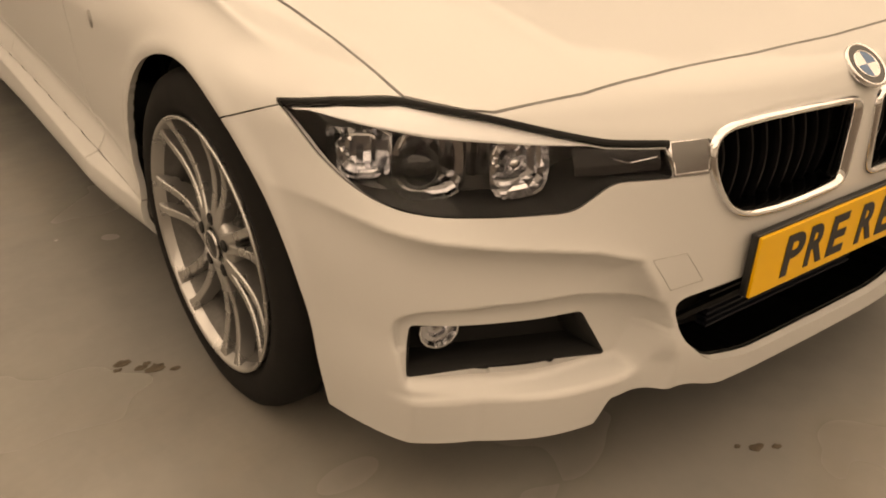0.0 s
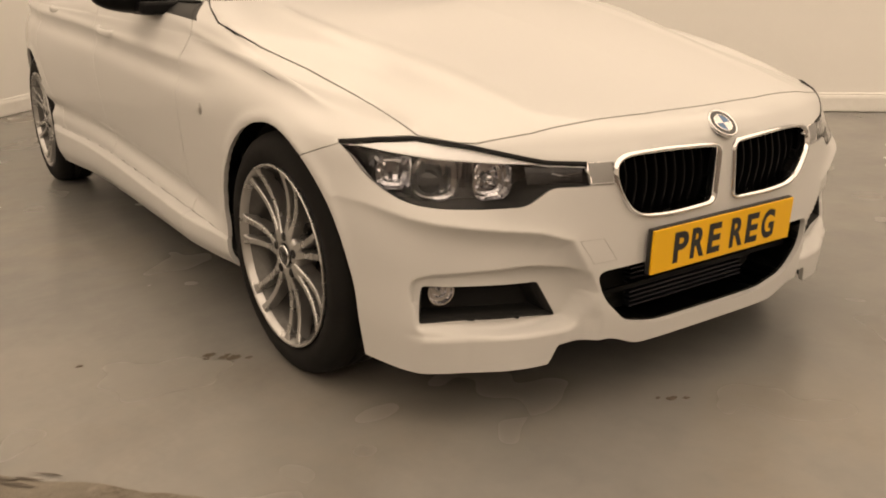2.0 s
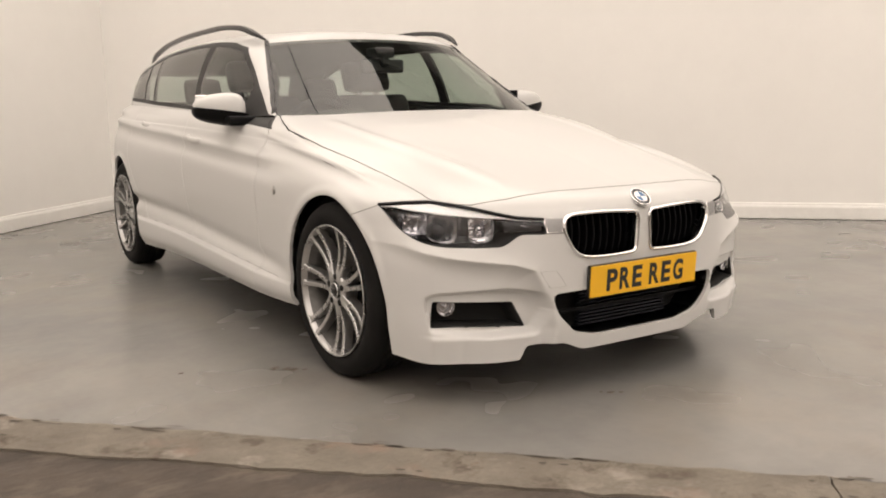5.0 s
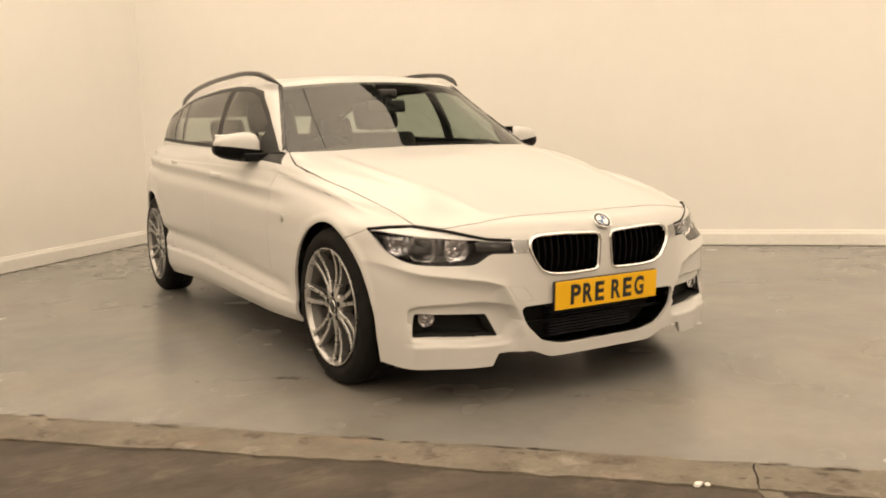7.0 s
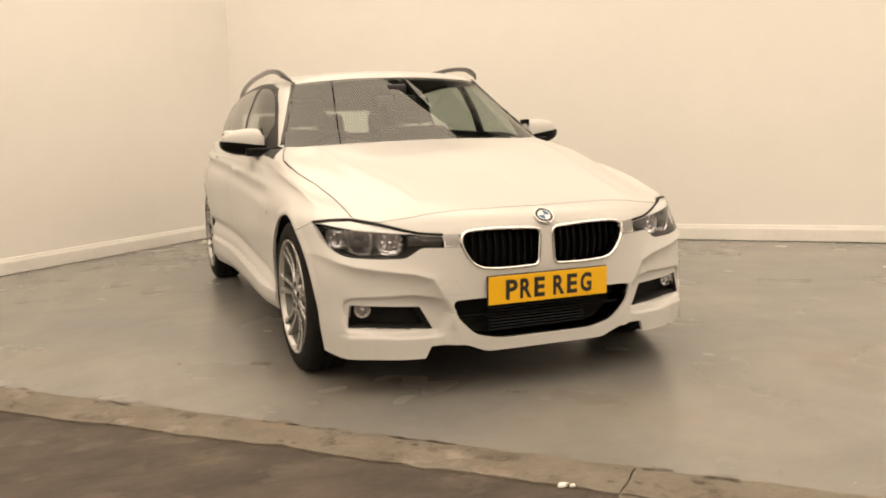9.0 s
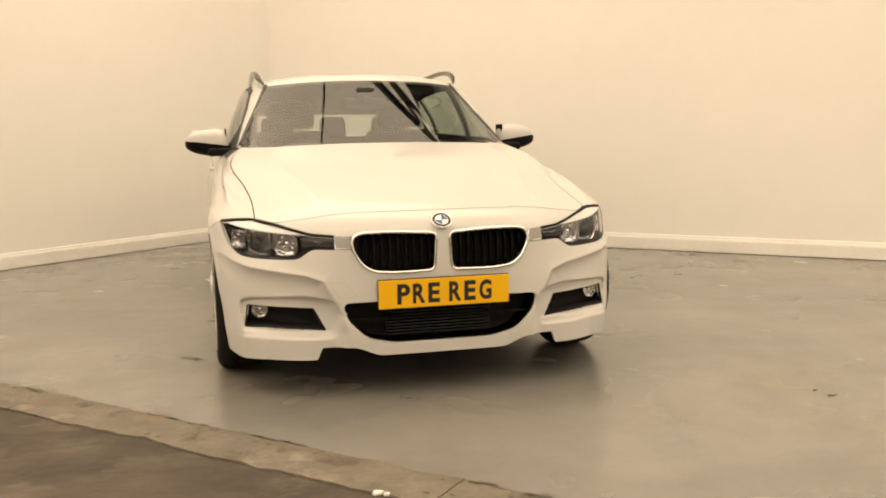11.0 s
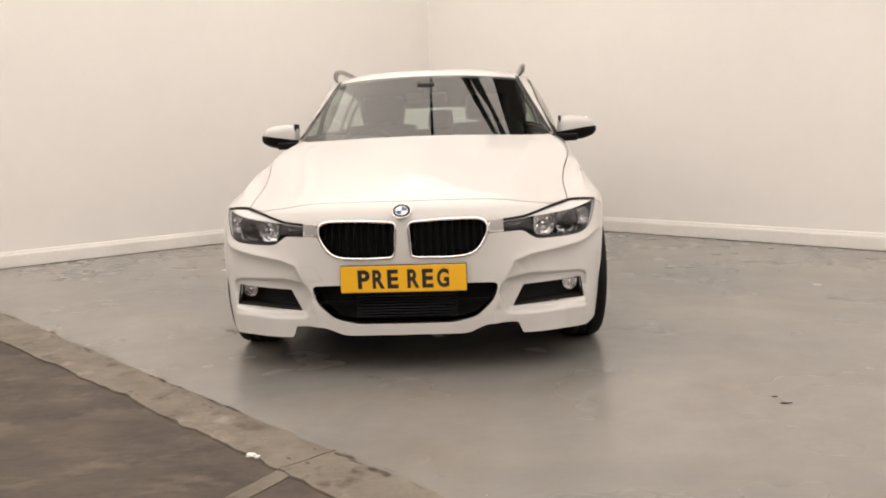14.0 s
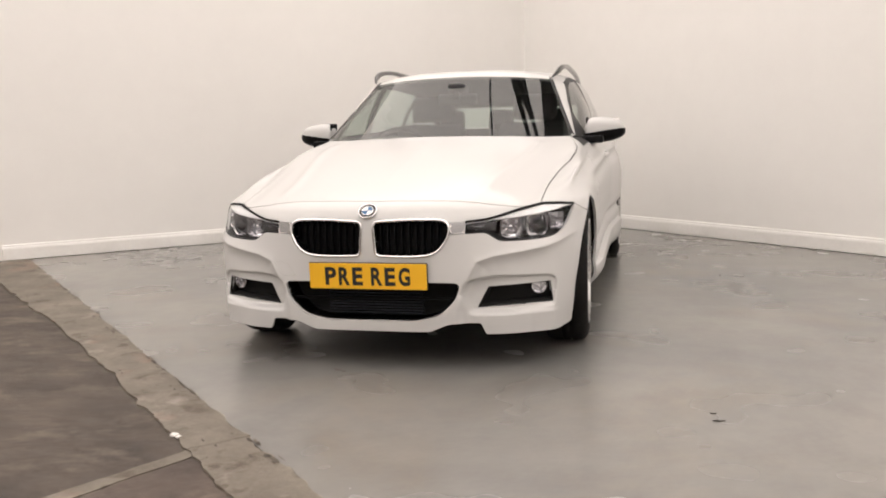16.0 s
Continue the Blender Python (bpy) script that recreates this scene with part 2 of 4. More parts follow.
def outline(points):
    """The signed distance to a closed outline in a plane, positive inside."""
    P = np.array(points, float)
    Q = np.roll(P, -1, axis=0)

    def distance(a, b):
        best, inside = np.full(a.shape, 1e9), np.zeros(a.shape, bool)
        for (x0, y0), (x1, y1) in zip(P, Q):
            ex, ey = x1 - x0, y1 - y0
            s = np.clip(((a - x0) * ex + (b - y0) * ey) / (ex * ex + ey * ey), 0, 1)
            best = np.minimum(best, np.hypot(a - x0 - s * ex, b - y0 - s * ey))
            cross = ((y0 > b) != (y1 > b)) & (a < (x1 - x0) * (b - y0) / (y1 - y0 + 1e-12) + x0)
            inside ^= cross
        return np.where(inside, best, -best)

    return distance


def rounded(points, radius):
    """An outline with its corners rounded off."""
    P = [np.array(p, float) for p in points]
    out = []
    for i, p in enumerate(P):
        a, b = P[i - 1], P[(i + 1) % len(P)]
        r = radius[i] if isinstance(radius, (list, tuple)) else radius
        la, lb = np.linalg.norm(a - p), np.linalg.norm(b - p)
        ra, rb = min(r, la * 0.48), min(r, lb * 0.48)
        s, e = p + (a - p) / la * ra, p + (b - p) / lb * rb
        for k in range(7):
            t = k / 6
            out.append((1 - t) ** 2 * s + 2 * t * (1 - t) * p + t * t * e)
    return out


# ---- the car's skin: rings from the lip up to the waist, nose first ----
RINGS = [
    [(0, 0.007, 0.14), (0.22, 0.011, 0.14), (0.42, 0.033, 0.14), (0.6, 0.073, 0.14), (0.775, 0.221, 0.14), (0.834, 0.39, 0.145), (0.861, 0.8, 0.205), (0.862, 1.25, 0.205), (0.857, 1.75, 0.205), (0.857, 2.7, 0.205), (0.893, 3.6, 0.205), (0.812, 4.16, 0.28), (0.66, 4.49, 0.3), (0, 4.58, 0.3)],
    [(0, -0.012, 0.25), (0.22, -0.008, 0.25), (0.42, 0.012, 0.25), (0.6, 0.06, 0.25), (0.784, 0.205, 0.25), (0.848, 0.39, 0.25), (0.886, 0.8, 0.25), (0.887, 1.25, 0.25), (0.88, 1.75, 0.25), (0.88, 2.7, 0.25), (0.92, 3.6, 0.25), (0.842, 4.18, 0.25), (0.68, 4.51, 0.25), (0, 4.61, 0.25)],
    [(0, -0.014, 0.38), (0.22, -0.01, 0.38), (0.42, 0.012, 0.38), (0.6, 0.065, 0.38), (0.786, 0.19, 0.38), (0.858, 0.4, 0.38), (0.894, 0.8, 0.38), (0.884, 1.25, 0.38), (0.878, 1.75, 0.38), (0.88, 2.7, 0.38), (0.931, 3.6, 0.38), (0.852, 4.2, 0.38), (0.69, 4.54, 0.38), (0, 4.63, 0.38)],
    [(0, -0.016, 0.5), (0.22, -0.012, 0.5), (0.42, 0.014, 0.5), (0.6, 0.085, 0.5), (0.783, 0.2, 0.5), (0.864, 0.405, 0.5), (0.896, 0.8, 0.5), (0.889, 1.25, 0.5), (0.886, 1.75, 0.5), (0.892, 2.7, 0.5), (0.937, 3.6, 0.5), (0.857, 4.2, 0.5), (0.7, 4.55, 0.5), (0, 4.64, 0.5)],
    [(0, -0.018, 0.61), (0.22, -0.012, 0.61), (0.42, 0.02, 0.61), (0.6, 0.115, 0.61), (0.766, 0.246, 0.61), (0.862, 0.425, 0.61), (0.891, 0.8, 0.61), (0.892, 1.25, 0.61), (0.894, 1.75, 0.61), (0.902, 2.7, 0.61), (0.94, 3.6, 0.61), (0.857, 4.2, 0.61), (0.7, 4.55, 0.61), (0, 4.64, 0.61)],
    [(0, -0.006, 0.675), (0.22, 0.002, 0.675), (0.42, 0.045, 0.672), (0.6, 0.145, 0.68), (0.745, 0.275, 0.69), (0.845, 0.438, 0.695), (0.875, 0.8, 0.73), (0.888, 1.25, 0.735), (0.893, 1.75, 0.745), (0.902, 2.7, 0.76), (0.934, 3.6, 0.77), (0.852, 4.2, 0.78), (0.69, 4.53, 0.78), (0, 4.62, 0.78)],
    [(0, 0.035, 0.715), (0.22, 0.045, 0.716), (0.42, 0.09, 0.714), (0.58, 0.18, 0.708), (0.69, 0.3, 0.712), (0.785, 0.46, 0.738), (0.82, 0.8, 0.8), (0.844, 1.25, 0.83), (0.862, 1.75, 0.855), (0.875, 2.7, 0.88), (0.9, 3.6, 0.9), (0.822, 4.2, 0.91), (0.66, 4.49, 0.91), (0, 4.59, 0.91)],
    [(0, 0.33, 0.805), (0.22, 0.335, 0.8), (0.42, 0.37, 0.793), (0.585, 0.45, 0.779), (0.685, 0.55, 0.772), (0.763, 0.72, 0.79), (0.805, 1, 0.847), (0.822, 1.36, 0.88), (0.847, 1.77, 0.903), (0.857, 2.7, 0.928), (0.872, 3.6, 0.948), (0.792, 4.19, 0.958), (0.645, 4.46, 0.958), (0, 4.57, 0.958)],
    [(0, 0.86, 0.92), (0.229, 0.865, 0.915), (0.43, 0.89, 0.906), (0.587, 0.95, 0.899), (0.685, 1.03, 0.9), (0.755, 1.13, 0.908), (0.783, 1.3, 0.923), (0.803, 1.53, 0.936), (0.828, 1.8, 0.945), (0.836, 2.7, 0.97), (0.828, 3.6, 0.993), (0.783, 4.18, 1.003), (0.625, 4.43, 1.003), (0, 4.545, 1.003)],
    [(0, 1.345, 0.995), (0.238, 1.35, 0.993), (0.438, 1.375, 0.988), (0.578, 1.415, 0.983), (0.663, 1.465, 0.982), (0.713, 1.525, 0.983), (0.733, 1.595, 0.983), (0.758, 1.695, 0.981), (0.796, 1.835, 0.978), (0.804, 2.7, 1.005), (0.786, 3.6, 1.03), (0.728, 4.17, 1.04), (0.6, 4.4, 1.04), (0, 4.52, 1.04)],
]
CABIN = [
    RINGS[-1],
    [(0, 1.71, 1.215), (0.221, 1.715, 1.21), (0.42, 1.74, 1.2), (0.551, 1.775, 1.185), (0.63, 1.815, 1.175), (0.667, 1.86, 1.17), (0.688, 1.93, 1.175), (0.709, 2.04, 1.18), (0.735, 2.18, 1.185), (0.74, 2.815, 1.215), (0.724, 3.665, 1.21), (0.672, 4.185, 1.195), (0.562, 4.385, 1.19), (0, 4.495, 1.195)],
    [(0, 2.02, 1.395), (0.214, 2.025, 1.391), (0.396, 2.05, 1.379), (0.487, 2.08, 1.365), (0.551, 2.115, 1.351), (0.578, 2.16, 1.349), (0.597, 2.25, 1.361), (0.61, 2.38, 1.369), (0.621, 2.53, 1.373), (0.626, 2.915, 1.378), (0.61, 3.715, 1.351), (0.567, 4.165, 1.303), (0.482, 4.325, 1.295), (0, 4.435, 1.303)],
    [(0, 2.11, 1.407), (0.171, 2.115, 1.405), (0.321, 2.13, 1.399), (0.407, 2.15, 1.391), (0.46, 2.18, 1.384), (0.492, 2.23, 1.383), (0.519, 2.31, 1.388), (0.535, 2.42, 1.393), (0.546, 2.55, 1.396), (0.551, 2.915, 1.399), (0.535, 3.715, 1.38), (0.492, 4.115, 1.328), (0.417, 4.265, 1.313), (0, 4.365, 1.323)],
    [(0, 2.35, 1.412), (0, 2.36, 1.412), (0, 2.38, 1.412), (0, 2.41, 1.412), (0, 2.45, 1.412), (0, 2.5, 1.412), (0, 2.55, 1.412), (0, 2.65, 1.412), (0, 2.8, 1.412), (0, 3.115, 1.410), (0, 3.615, 1.397), (0, 3.965, 1.364), (0, 4.165, 1.338), (0, 4.265, 1.325)],
]
U = [20, 22, 30, 34, 40, 26, 22, 18, 26, 24, 18, 10, 8]
SKIN = loft(RINGS, U, [14, 30, 30, 24, 14, 12, 16, 16, 16])
TOP = loft(CABIN, U, [18, 16, 8, 14])


# ---- sculpting of the nose, in front view ----
def step(a, b, x):
    t = np.clip((x - a) / (b - a), 0, 1)
    return t * t * (3 - 2 * t)


POCKET = outline(rounded([(0.778, 0.388), (0.745, 0.404), (0.53, 0.412), (0.42, 0.396), (0.385, 0.33), (0.425, 0.246), (0.60, 0.244), (0.776, 0.262)], 0.02))
CHEEK = outline([(0.95, 0.58), (0.83, 0.56), (0.78, 0.538), (0.736, 0.525), (0.642, 0.509), (0.528, 0.494), (0.462, 0.472), (0.43, 0.41), (0.40, 0.335), (0.375, 0.265), (0.40, 0.02), (0.95, 0.02)])


SILL = lambda y: 0.30 + 0.026 * (y - 1.2)


def sculpt(V):
    W = V.copy()
    x, y, z = V.T
    front = step(0.62, 0.42, y) * step(0.885, 0.80, x)
    W[:, 1] += front * 0.036 * (1 - np.exp(-np.maximum(CHEEK(x, z), 0) / 0.024))
    W[:, 1] -= front * 0.009 * np.exp(-np.abs(CHEEK(x, z)) / 0.028) * step(0.36, 0.44, z)
    ledge = step(0.40, 0.47, x) * step(0.80, 0.76, x)
    W[:, 1] -= front * ledge * 0.012 * step(0.256, 0.244, z)
    depth = 0.022 + 0.02 * step(0.72, 0.46, x)
    pocket = POCKET(x, z)
    W[:, 1] += front * depth * step(0, np.where(z > 0.33, 0.012, 0.02), pocket)
    # upright edge at the corner of the bumper
    W[:, 1] -= front * 0.024 * np.maximum(0, 1 - np.abs(x - 0.766) / 0.09) * step(0.36, 0.26, z)
    # crisp shoulder over the fender and a crease along the doors
    side = step(1.0, 1.5, y) * step(4.4, 4.0, y) * (x > 0.6)
    W[:, 0] += side * (0.009 * np.exp(-((z - 0.80 - 0.05 * (y - 1.2)) / 0.016) ** 2) - 0.014 * np.exp(-((z - 0.745 - 0.05 * (y - 1.2)) / 0.03) ** 2))
    W[:, 0] += side * (0.034 * step(3.42, 3.25, y) * step(SILL(y) + 0.010, SILL(y) - 0.003, z) - 0.024 * np.exp(-((z - 0.35 - 0.05 * (y - 1.2)) / 0.034) ** 2))
    # the fender's shoulder and the lips of the wheel arches
    ridge = np.interp(y, [0.45, 0.5, 0.71, 0.97, 1.3, 1.5], [0.735, 0.748, 0.791, 0.827, 0.87, 0.90])
    along = step(0.42, 0.55, y) * step(1.6, 1.35, y) * (x > 0.6)
    W[:, 0] += along * (0.005 * np.exp(-((z - ridge - 0.008) / 0.012) ** 2) - 0.009 * np.exp(-((z - ridge + 0.02) / 0.02) ** 2))
    for c in (0.722, 3.75):
        r = np.hypot(y - c, z - 0.337)
        W[:, 0] += 0.008 * np.exp(-((r - 0.375) / 0.018) ** 2) * (x > 0.78) * step(0.30, 0.42, z)
    # bonnet ribs
    rib = 0.46 + 0.13 * step(0.2, 1.2, y)
    W[:, 2] += 0.006 * np.exp(-((x - rib) / 0.03) ** 2) * step(0.12, 0.3, y) * step(1.35, 1.2, y) * (z > 0.72)
    return W


SKIN = (sculpt(SKIN[0]), SKIN[1])
FRONT = SKIN[0][(SKIN[0][:, 1] < 0.75) & (SKIN[0][:, 2] < 0.73)]


def nose(x, z):
    """The skin's y at a place in front view."""
    d = (FRONT[:, 0] - abs(x)) ** 2 + (FRONT[:, 2] - z) ** 2
    near = np.argpartition(d, 6)[:6]
    w = 1 / (d[near] + 1e-7)
    return float((FRONT[near, 1] * w).sum() / w.sum())


LAMP = rounded([(0.838, 0.692), (0.779, 0.701), (0.715, 0.704), (0.63, 0.688), (0.55, 0.665), (0.50, 0.652), (0.415, 0.645), (0.415, 0.594), (0.498, 0.597), (0.528, 0.575), (0.556, 0.557), (0.64, 0.556), (0.72, 0.56), (0.765, 0.568), (0.795, 0.588), (0.815, 0.62), (0.829, 0.66)],
               [0.004, 0.02, 0.02, 0.03, 0.03, 0.02, 0.002, 0.002, 0.02, 0.02, 0.02, 0.02, 0.02, 0.02, 0.02, 0.02, 0.02])
BRIDGE = [(0.417, 0.645), (0.35, 0.642), (0.35, 0.59), (0.417, 0.594)]
KIDNEY = rounded([(0.02, 0.65), (0.2, 0.661), (0.345, 0.656), (0.362, 0.60), (0.305, 0.505), (0.2, 0.493), (0.03, 0.497)], [0.03, 0.08, 0.05, 0.05, 0.06, 0.08, 0.03])
INTAKE = rounded([(-0.26, 0.388), (0.26, 0.388), (0.395, 0.385), (0.375, 0.315), (0.30, 0.24), (0.2, 0.217), (-0.2, 0.217), (-0.30, 0.24), (-0.375, 0.315), (-0.395, 0.385)], 0.03)
FOG = rounded([(0.750, 0.371), (0.497, 0.358), (0.45, 0.267), (0.763, 0.281)], 0.008)
ARCH_F, ARCH_R, ARCH_Z = 0.722, 3.75, 0.337

f_lamp, f_bridge, f_kidney, f_intake, f_fog = outline(LAMP), outline(BRIDGE), outline(KIDNEY), outline(INTAKE), outline(FOG)


def only_front(f):
    return lambda V: np.where((V[:, 1] < 0.47) & (V[:, 2] < 0.73), f(V[:, 0], V[:, 2]), -0.1)


def arch(V):
    """Positive outside the wheel openings."""
    y, z = V[:, 1], V[:, 2]
    out = []
    for c, r in ((ARCH_F, 0.362), (ARCH_R, 0.378)):
        circle = np.hypot(y - c, z - ARCH_Z) - r
        below = np.abs(y - c) - r
        out.append(np.where(z > ARCH_Z, circle, below))
    return np.where(V[:, 0] > 0.55, np.minimum(*out), 1.0)


def lip(V):
    """Positive above the bumper's lower edge, which is cut away either side of the lip."""
    x, y, z = V.T
    edge = 0.172 + 0.036 * step(0.24, 0.36, x) - 0.050 * step(0.468, 0.495, x) - 0.002 * step(0.55, 0.74, x) + 0.012 * step(0.775, 0.84, x)
    return np.where(y < 0.45, z - edge, 0.05)


def bonnet_edge(V):
    x, y, z = V.T
    front = np.interp(x, [0, 0.2, 0.4, 0.5, 0.62, 0.735, 0.9], [0.064, 0.07, 0.098, 0.122, 0.172, 0.275, 0.5])
    side = np.interp(y, [0.2, 0.28, 0.48, 0.6, 0.79, 1.0, 1.15, 1.3, 1.45, 1.6], [0.70, 0.703, 0.705, 0.712, 0.734, 0.772, 0.785, 0.782, 0.748, 0.70])
    return np.minimum.reduce([y - front, side - x, 1.7 - y])


body = SKIN
body = clip(*body, arch(body[0]))
body = clip(*body, lip(body[0]))
bonnet, rest = split(*body, bonnet_edge, 0.005)
rest = clip(*rest, -only_front(f_lamp)(rest[0]) - 0.0025)
bonnet = clip(*bonnet, -only_front(f_lamp)(bonnet[0]) - 0.004)
lamp_skin = clip(*SKIN, only_front(f_lamp)(SKIN[0]))
for f in (f_bridge, f_kidney, f_intake, f_fog):
    rest = clip(*rest, -only_front(f)(rest[0]))


def nose_line(V):
    """Positive on the bumper: under the line from the wheel arch to the lamp, and on the whole nose between the lamps."""
    x, y, z = V.T
    under = 0.692 - 0.36 * (np.maximum(y, 0.395) - 0.395) - z
    return np.where(y > 0.7, -1.0, np.where(y < 0.42, np.maximum(under, 0.685 - x), under))


bumper, rest = split(*rest, nose_line, 0.003)
sill_line = lambda V: np.where((V[:, 1] > 0.9) & (V[:, 1] < 3.4), SILL(V[:, 1]) + 0.009 - V[:, 2], -1.0)
fender, rest = split(*rest, lambda V: 1.44 - V[:, 1] + 0.12 * step(0.9, 0.98, V[:, 2]), 0.004)
fender, sill_a = split(*fender, lambda V: -sill_line(V), 0.0009)
rest, sill_b = split(*rest, lambda V: -sill_line(V), 0.0009)
door_front, rest = split(*rest, lambda V: 2.47 + 0.10 * (V[:, 2] - 0.5) - V[:, 1], 0.004)
door_rear, rest = split(*rest, lambda V: np.minimum(3.50 + 0.1 * (V[:, 2] - 0.8), np.where(V[:, 2] < 0.72, 3.50 - 0.9 * (0.72 - V[:, 2]), 9)) - V[:, 1], 0.004)
rear_bumper, rest = split(*rest, lambda V: np.where(V[:, 1] > 3.9, 0.58 - V[:, 2], -1.0), 0.004)
tailgate, quarter = split(*rest, lambda V: np.minimum(0.62 - V[:, 0], V[:, 1] - 4.2), 0.004)

# cabin: screens and side windows
TOPZ = lambda y: np.interp(y, [1.6, 2.13, 2.3, 2.55, 2.9, 3.3, 3.7, 4.0, 4.16, 4.25], [0.985, 1.318, 1.352, 1.369, 1.370, 1.355, 1.316, 1.252, 1.172, 1.075])
LOWZ = lambda y: np.interp(y, [1.43, 1.643, 1.8, 1.95, 2.05, 2.5, 3.3, 4.2], [0.924, 0.941, 0.952, 0.978, 0.992, 1.005, 1.035, 1.072])
FORE = lambda z: np.interp(z, [0.92, 0.985, 1.019, 1.069, 1.127, 1.187, 1.242, 1.32, 1.40], [1.425, 1.565, 1.640, 1.722, 1.804, 1.9, 1.975, 2.105, 2.24])


def screen(V):
    x, y, z = V.T
    return np.where(y < 2.4, np.minimum.reduce([0.732 - 0.49 * (z - 0.985) - x, 1.358 - 0.02 * (x / 0.5) ** 2 - z, (z - 0.97) + 0.06]), -1.0)


def side_glass(V):
    x, y, z = V.T
    return np.where((x > 0.35) & (y > 1.42) & (y < 4.32), np.minimum.reduce([(TOPZ(y) - z) * 0.8, z - LOWZ(y), (y - FORE(z)) * 0.65, (4.22 - 0.35 * (z - 1.05) - y)]), -1.0)


def rear_glass(V):
    x, y, z = V.T
    return np.where(y > 4.2, np.minimum.reduce([0.55 - x, z - 1.06, 1.245 - z]), -1.0)


def faired(V):
    """The cabin with its screen faired to one even curve."""
    x, y, z = V.T
    s = screen(V)
    terms = lambda x, z: np.stack([np.ones_like(x), x**2, x**4, z, z**2, x**2 * z], 1)
    on = (s > -0.004) & (y < 2.3)
    k = np.linalg.lstsq(terms(x[on], z[on]), y[on], rcond=None)[0]
    W = V.copy()
    w = np.where(y < 2.4, step(-0.05, 0.0, s), 0.0)
    W[:, 1] = y + w * (terms(x, z) @ k - y)
    return W


TOP = (faired(TOP[0]), TOP[1])
windscreen, cabin = split(*TOP, screen, 0.004)
side_win, cabin = split(*cabin, side_glass, 0.0)
rear_win, cabin = split(*cabin, rear_glass, 0.004)
trim_band, side_win = split(*side_win, lambda V: np.maximum(0.022 - side_glass(V), 1.86 - V[:, 1]), 0.0)
# black sail panel on the shoulder before the door mirror
sail = lambda V: np.where((V[:, 0] > 0.7) & (V[:, 2] > 0.9), np.minimum.reduce([(V[:, 1] - FORE(V[:, 2])) * 0.5, V[:, 2] - LOWZ(V[:, 1]), 2.04 - V[:, 1]]), -1.0)
sail_a, fender = split(*fender, sail, 0.0)
sail_b, door_front = split(*door_front, sail, 0.0)

pillar = lambda c, lean, w: (lambda V: w - np.abs(V[:, 1] - c - lean * (V[:, 2] - 1.02)))
pillars = []
panes = [side_win]
for c, lean, w in ((2.50, 0.14, 0.045), (3.36, 0.40, 0.018), (3.62, 0.42, 0.02)):
    bits = []
    for p in panes:
        if len(p[0]) == 0:
            continue
        on, off = split(*p, pillar(c, lean, w), 0.0)
        pillars.append(on)
        for sign in (1, -1):
            s = clip(*off, sign * (off[0][:, 1] - c - lean * (off[0][:, 2] - 1.02)))
            if len(s[1]):
                bits.append(s)
    panes = bits
dark_trim = joined(trim_band, sail_a, sail_b, *pillars)


def scaled_out(mesh, out=0.0, depth=0.0):
    """A sheet moved along its normals."""
    V, F = mesh
    N = np.zeros_like(V)
    for f in F:
        n = np.cross(V[f[1]] - V[f[0]], V[f[2]] - V[f[0]])
        for i in f:
            N[i] += n
    N /= np.maximum(np.linalg.norm(N, axis=1), 1e-12)[:, None]
    return V + out * N, F


# the loft's faces look outwards when this is positive
a, b, c = (SKIN[0][i] for i in SKIN[1][200][:3])
LOOKS_OUT = np.cross(b - a, c - a)[1] <= 0
if not LOOKS_OUT:
    flip = lambda m: (m[0], [list(f)[::-1] for f in m[1]])
else:
    flip = lambda m: (m[0], [list(f) for f in m[1]])

car = tagged(empty("estate_car"), "white estate car with black roof rails parked on grey painted floor", "car")
DEPTH = 0.014


def panel(name, mesh, mat, double=False, label="", depth=DEPTH, parent=None):
    mesh = flip(mesh)
    made = []
    if not mesh[1]:
        return made
    if double:
        made.append(mesh_object(name, *skirted(*both(*mesh), depth), mat, parent or car, label))
    else:
        for m in (mesh, mirrored(*mesh)):
            made.append(mesh_object(name, *skirted(*m, depth), mat, parent or car, label))
    return made


panel("bonnet", bonnet, M_PAINT, True)
panel("front_bumper", bumper, M_PAINT, True)
panel("fender", fender, M_PAINT)
panel("sill", joined(sill_a, sill_b), M_PAINT)
doors_front = panel("front_door", door_front, M_PAINT)
doors_rear = panel("rear_door", door_rear, M_PAINT)
panel("rear_quarter", quarter, M_PAINT)
panel("rear_bumper", rear_bumper, M_PAINT, True)
panel("tailgate", tailgate, M_PAINT, True)
panel("roof", cabin, M_PAINT, True)
panel("headlining", scaled_out(cabin, 0.018 * (-1 if LOOKS_OUT else 1)), M_LINER, True, "dark cloth headlining and pillar trim", 0.002)
panel("windscreen", windscreen, M_GLASS, True, "tinted laminated windscreen", 0.004)
panel("rear_screen", rear_win, M_GLASS, True, "tinted rear screen", 0.004)
panel("window_trim", dark_trim, M_SHUT, False, "black window surround")
for p in panes:
    panel("side_window", p, M_GLASS, False, "tinted side glass", 0.004)

# dark inner skin behind the gaps and openings
inner = clip(*SKIN, arch(SKIN[0]) - 0.03)
inner = clip(*inner, -only_front(lambda x, z: np.maximum(f_lamp(x, z) + 0.03, np.maximum(f_intake(x, z), np.maximum(f_kidney(x, z), f_fog(x, z)))) )(inner[0]))
inner = clip(*inner, lip(inner[0]) - 0.012)
inner = clip(*inner, 1.25 - inner[0][:, 1] + 0.0 * inner[0][:, 0])
panel("inner_wing", scaled_out(flip(inner), -0.02) if np.cross(b - a, c - a)[1] <= 0 else (scaled_out(flip(inner), -0.02)[0], inner[1]), M_DARK, False, "black inner lining", 0.002)


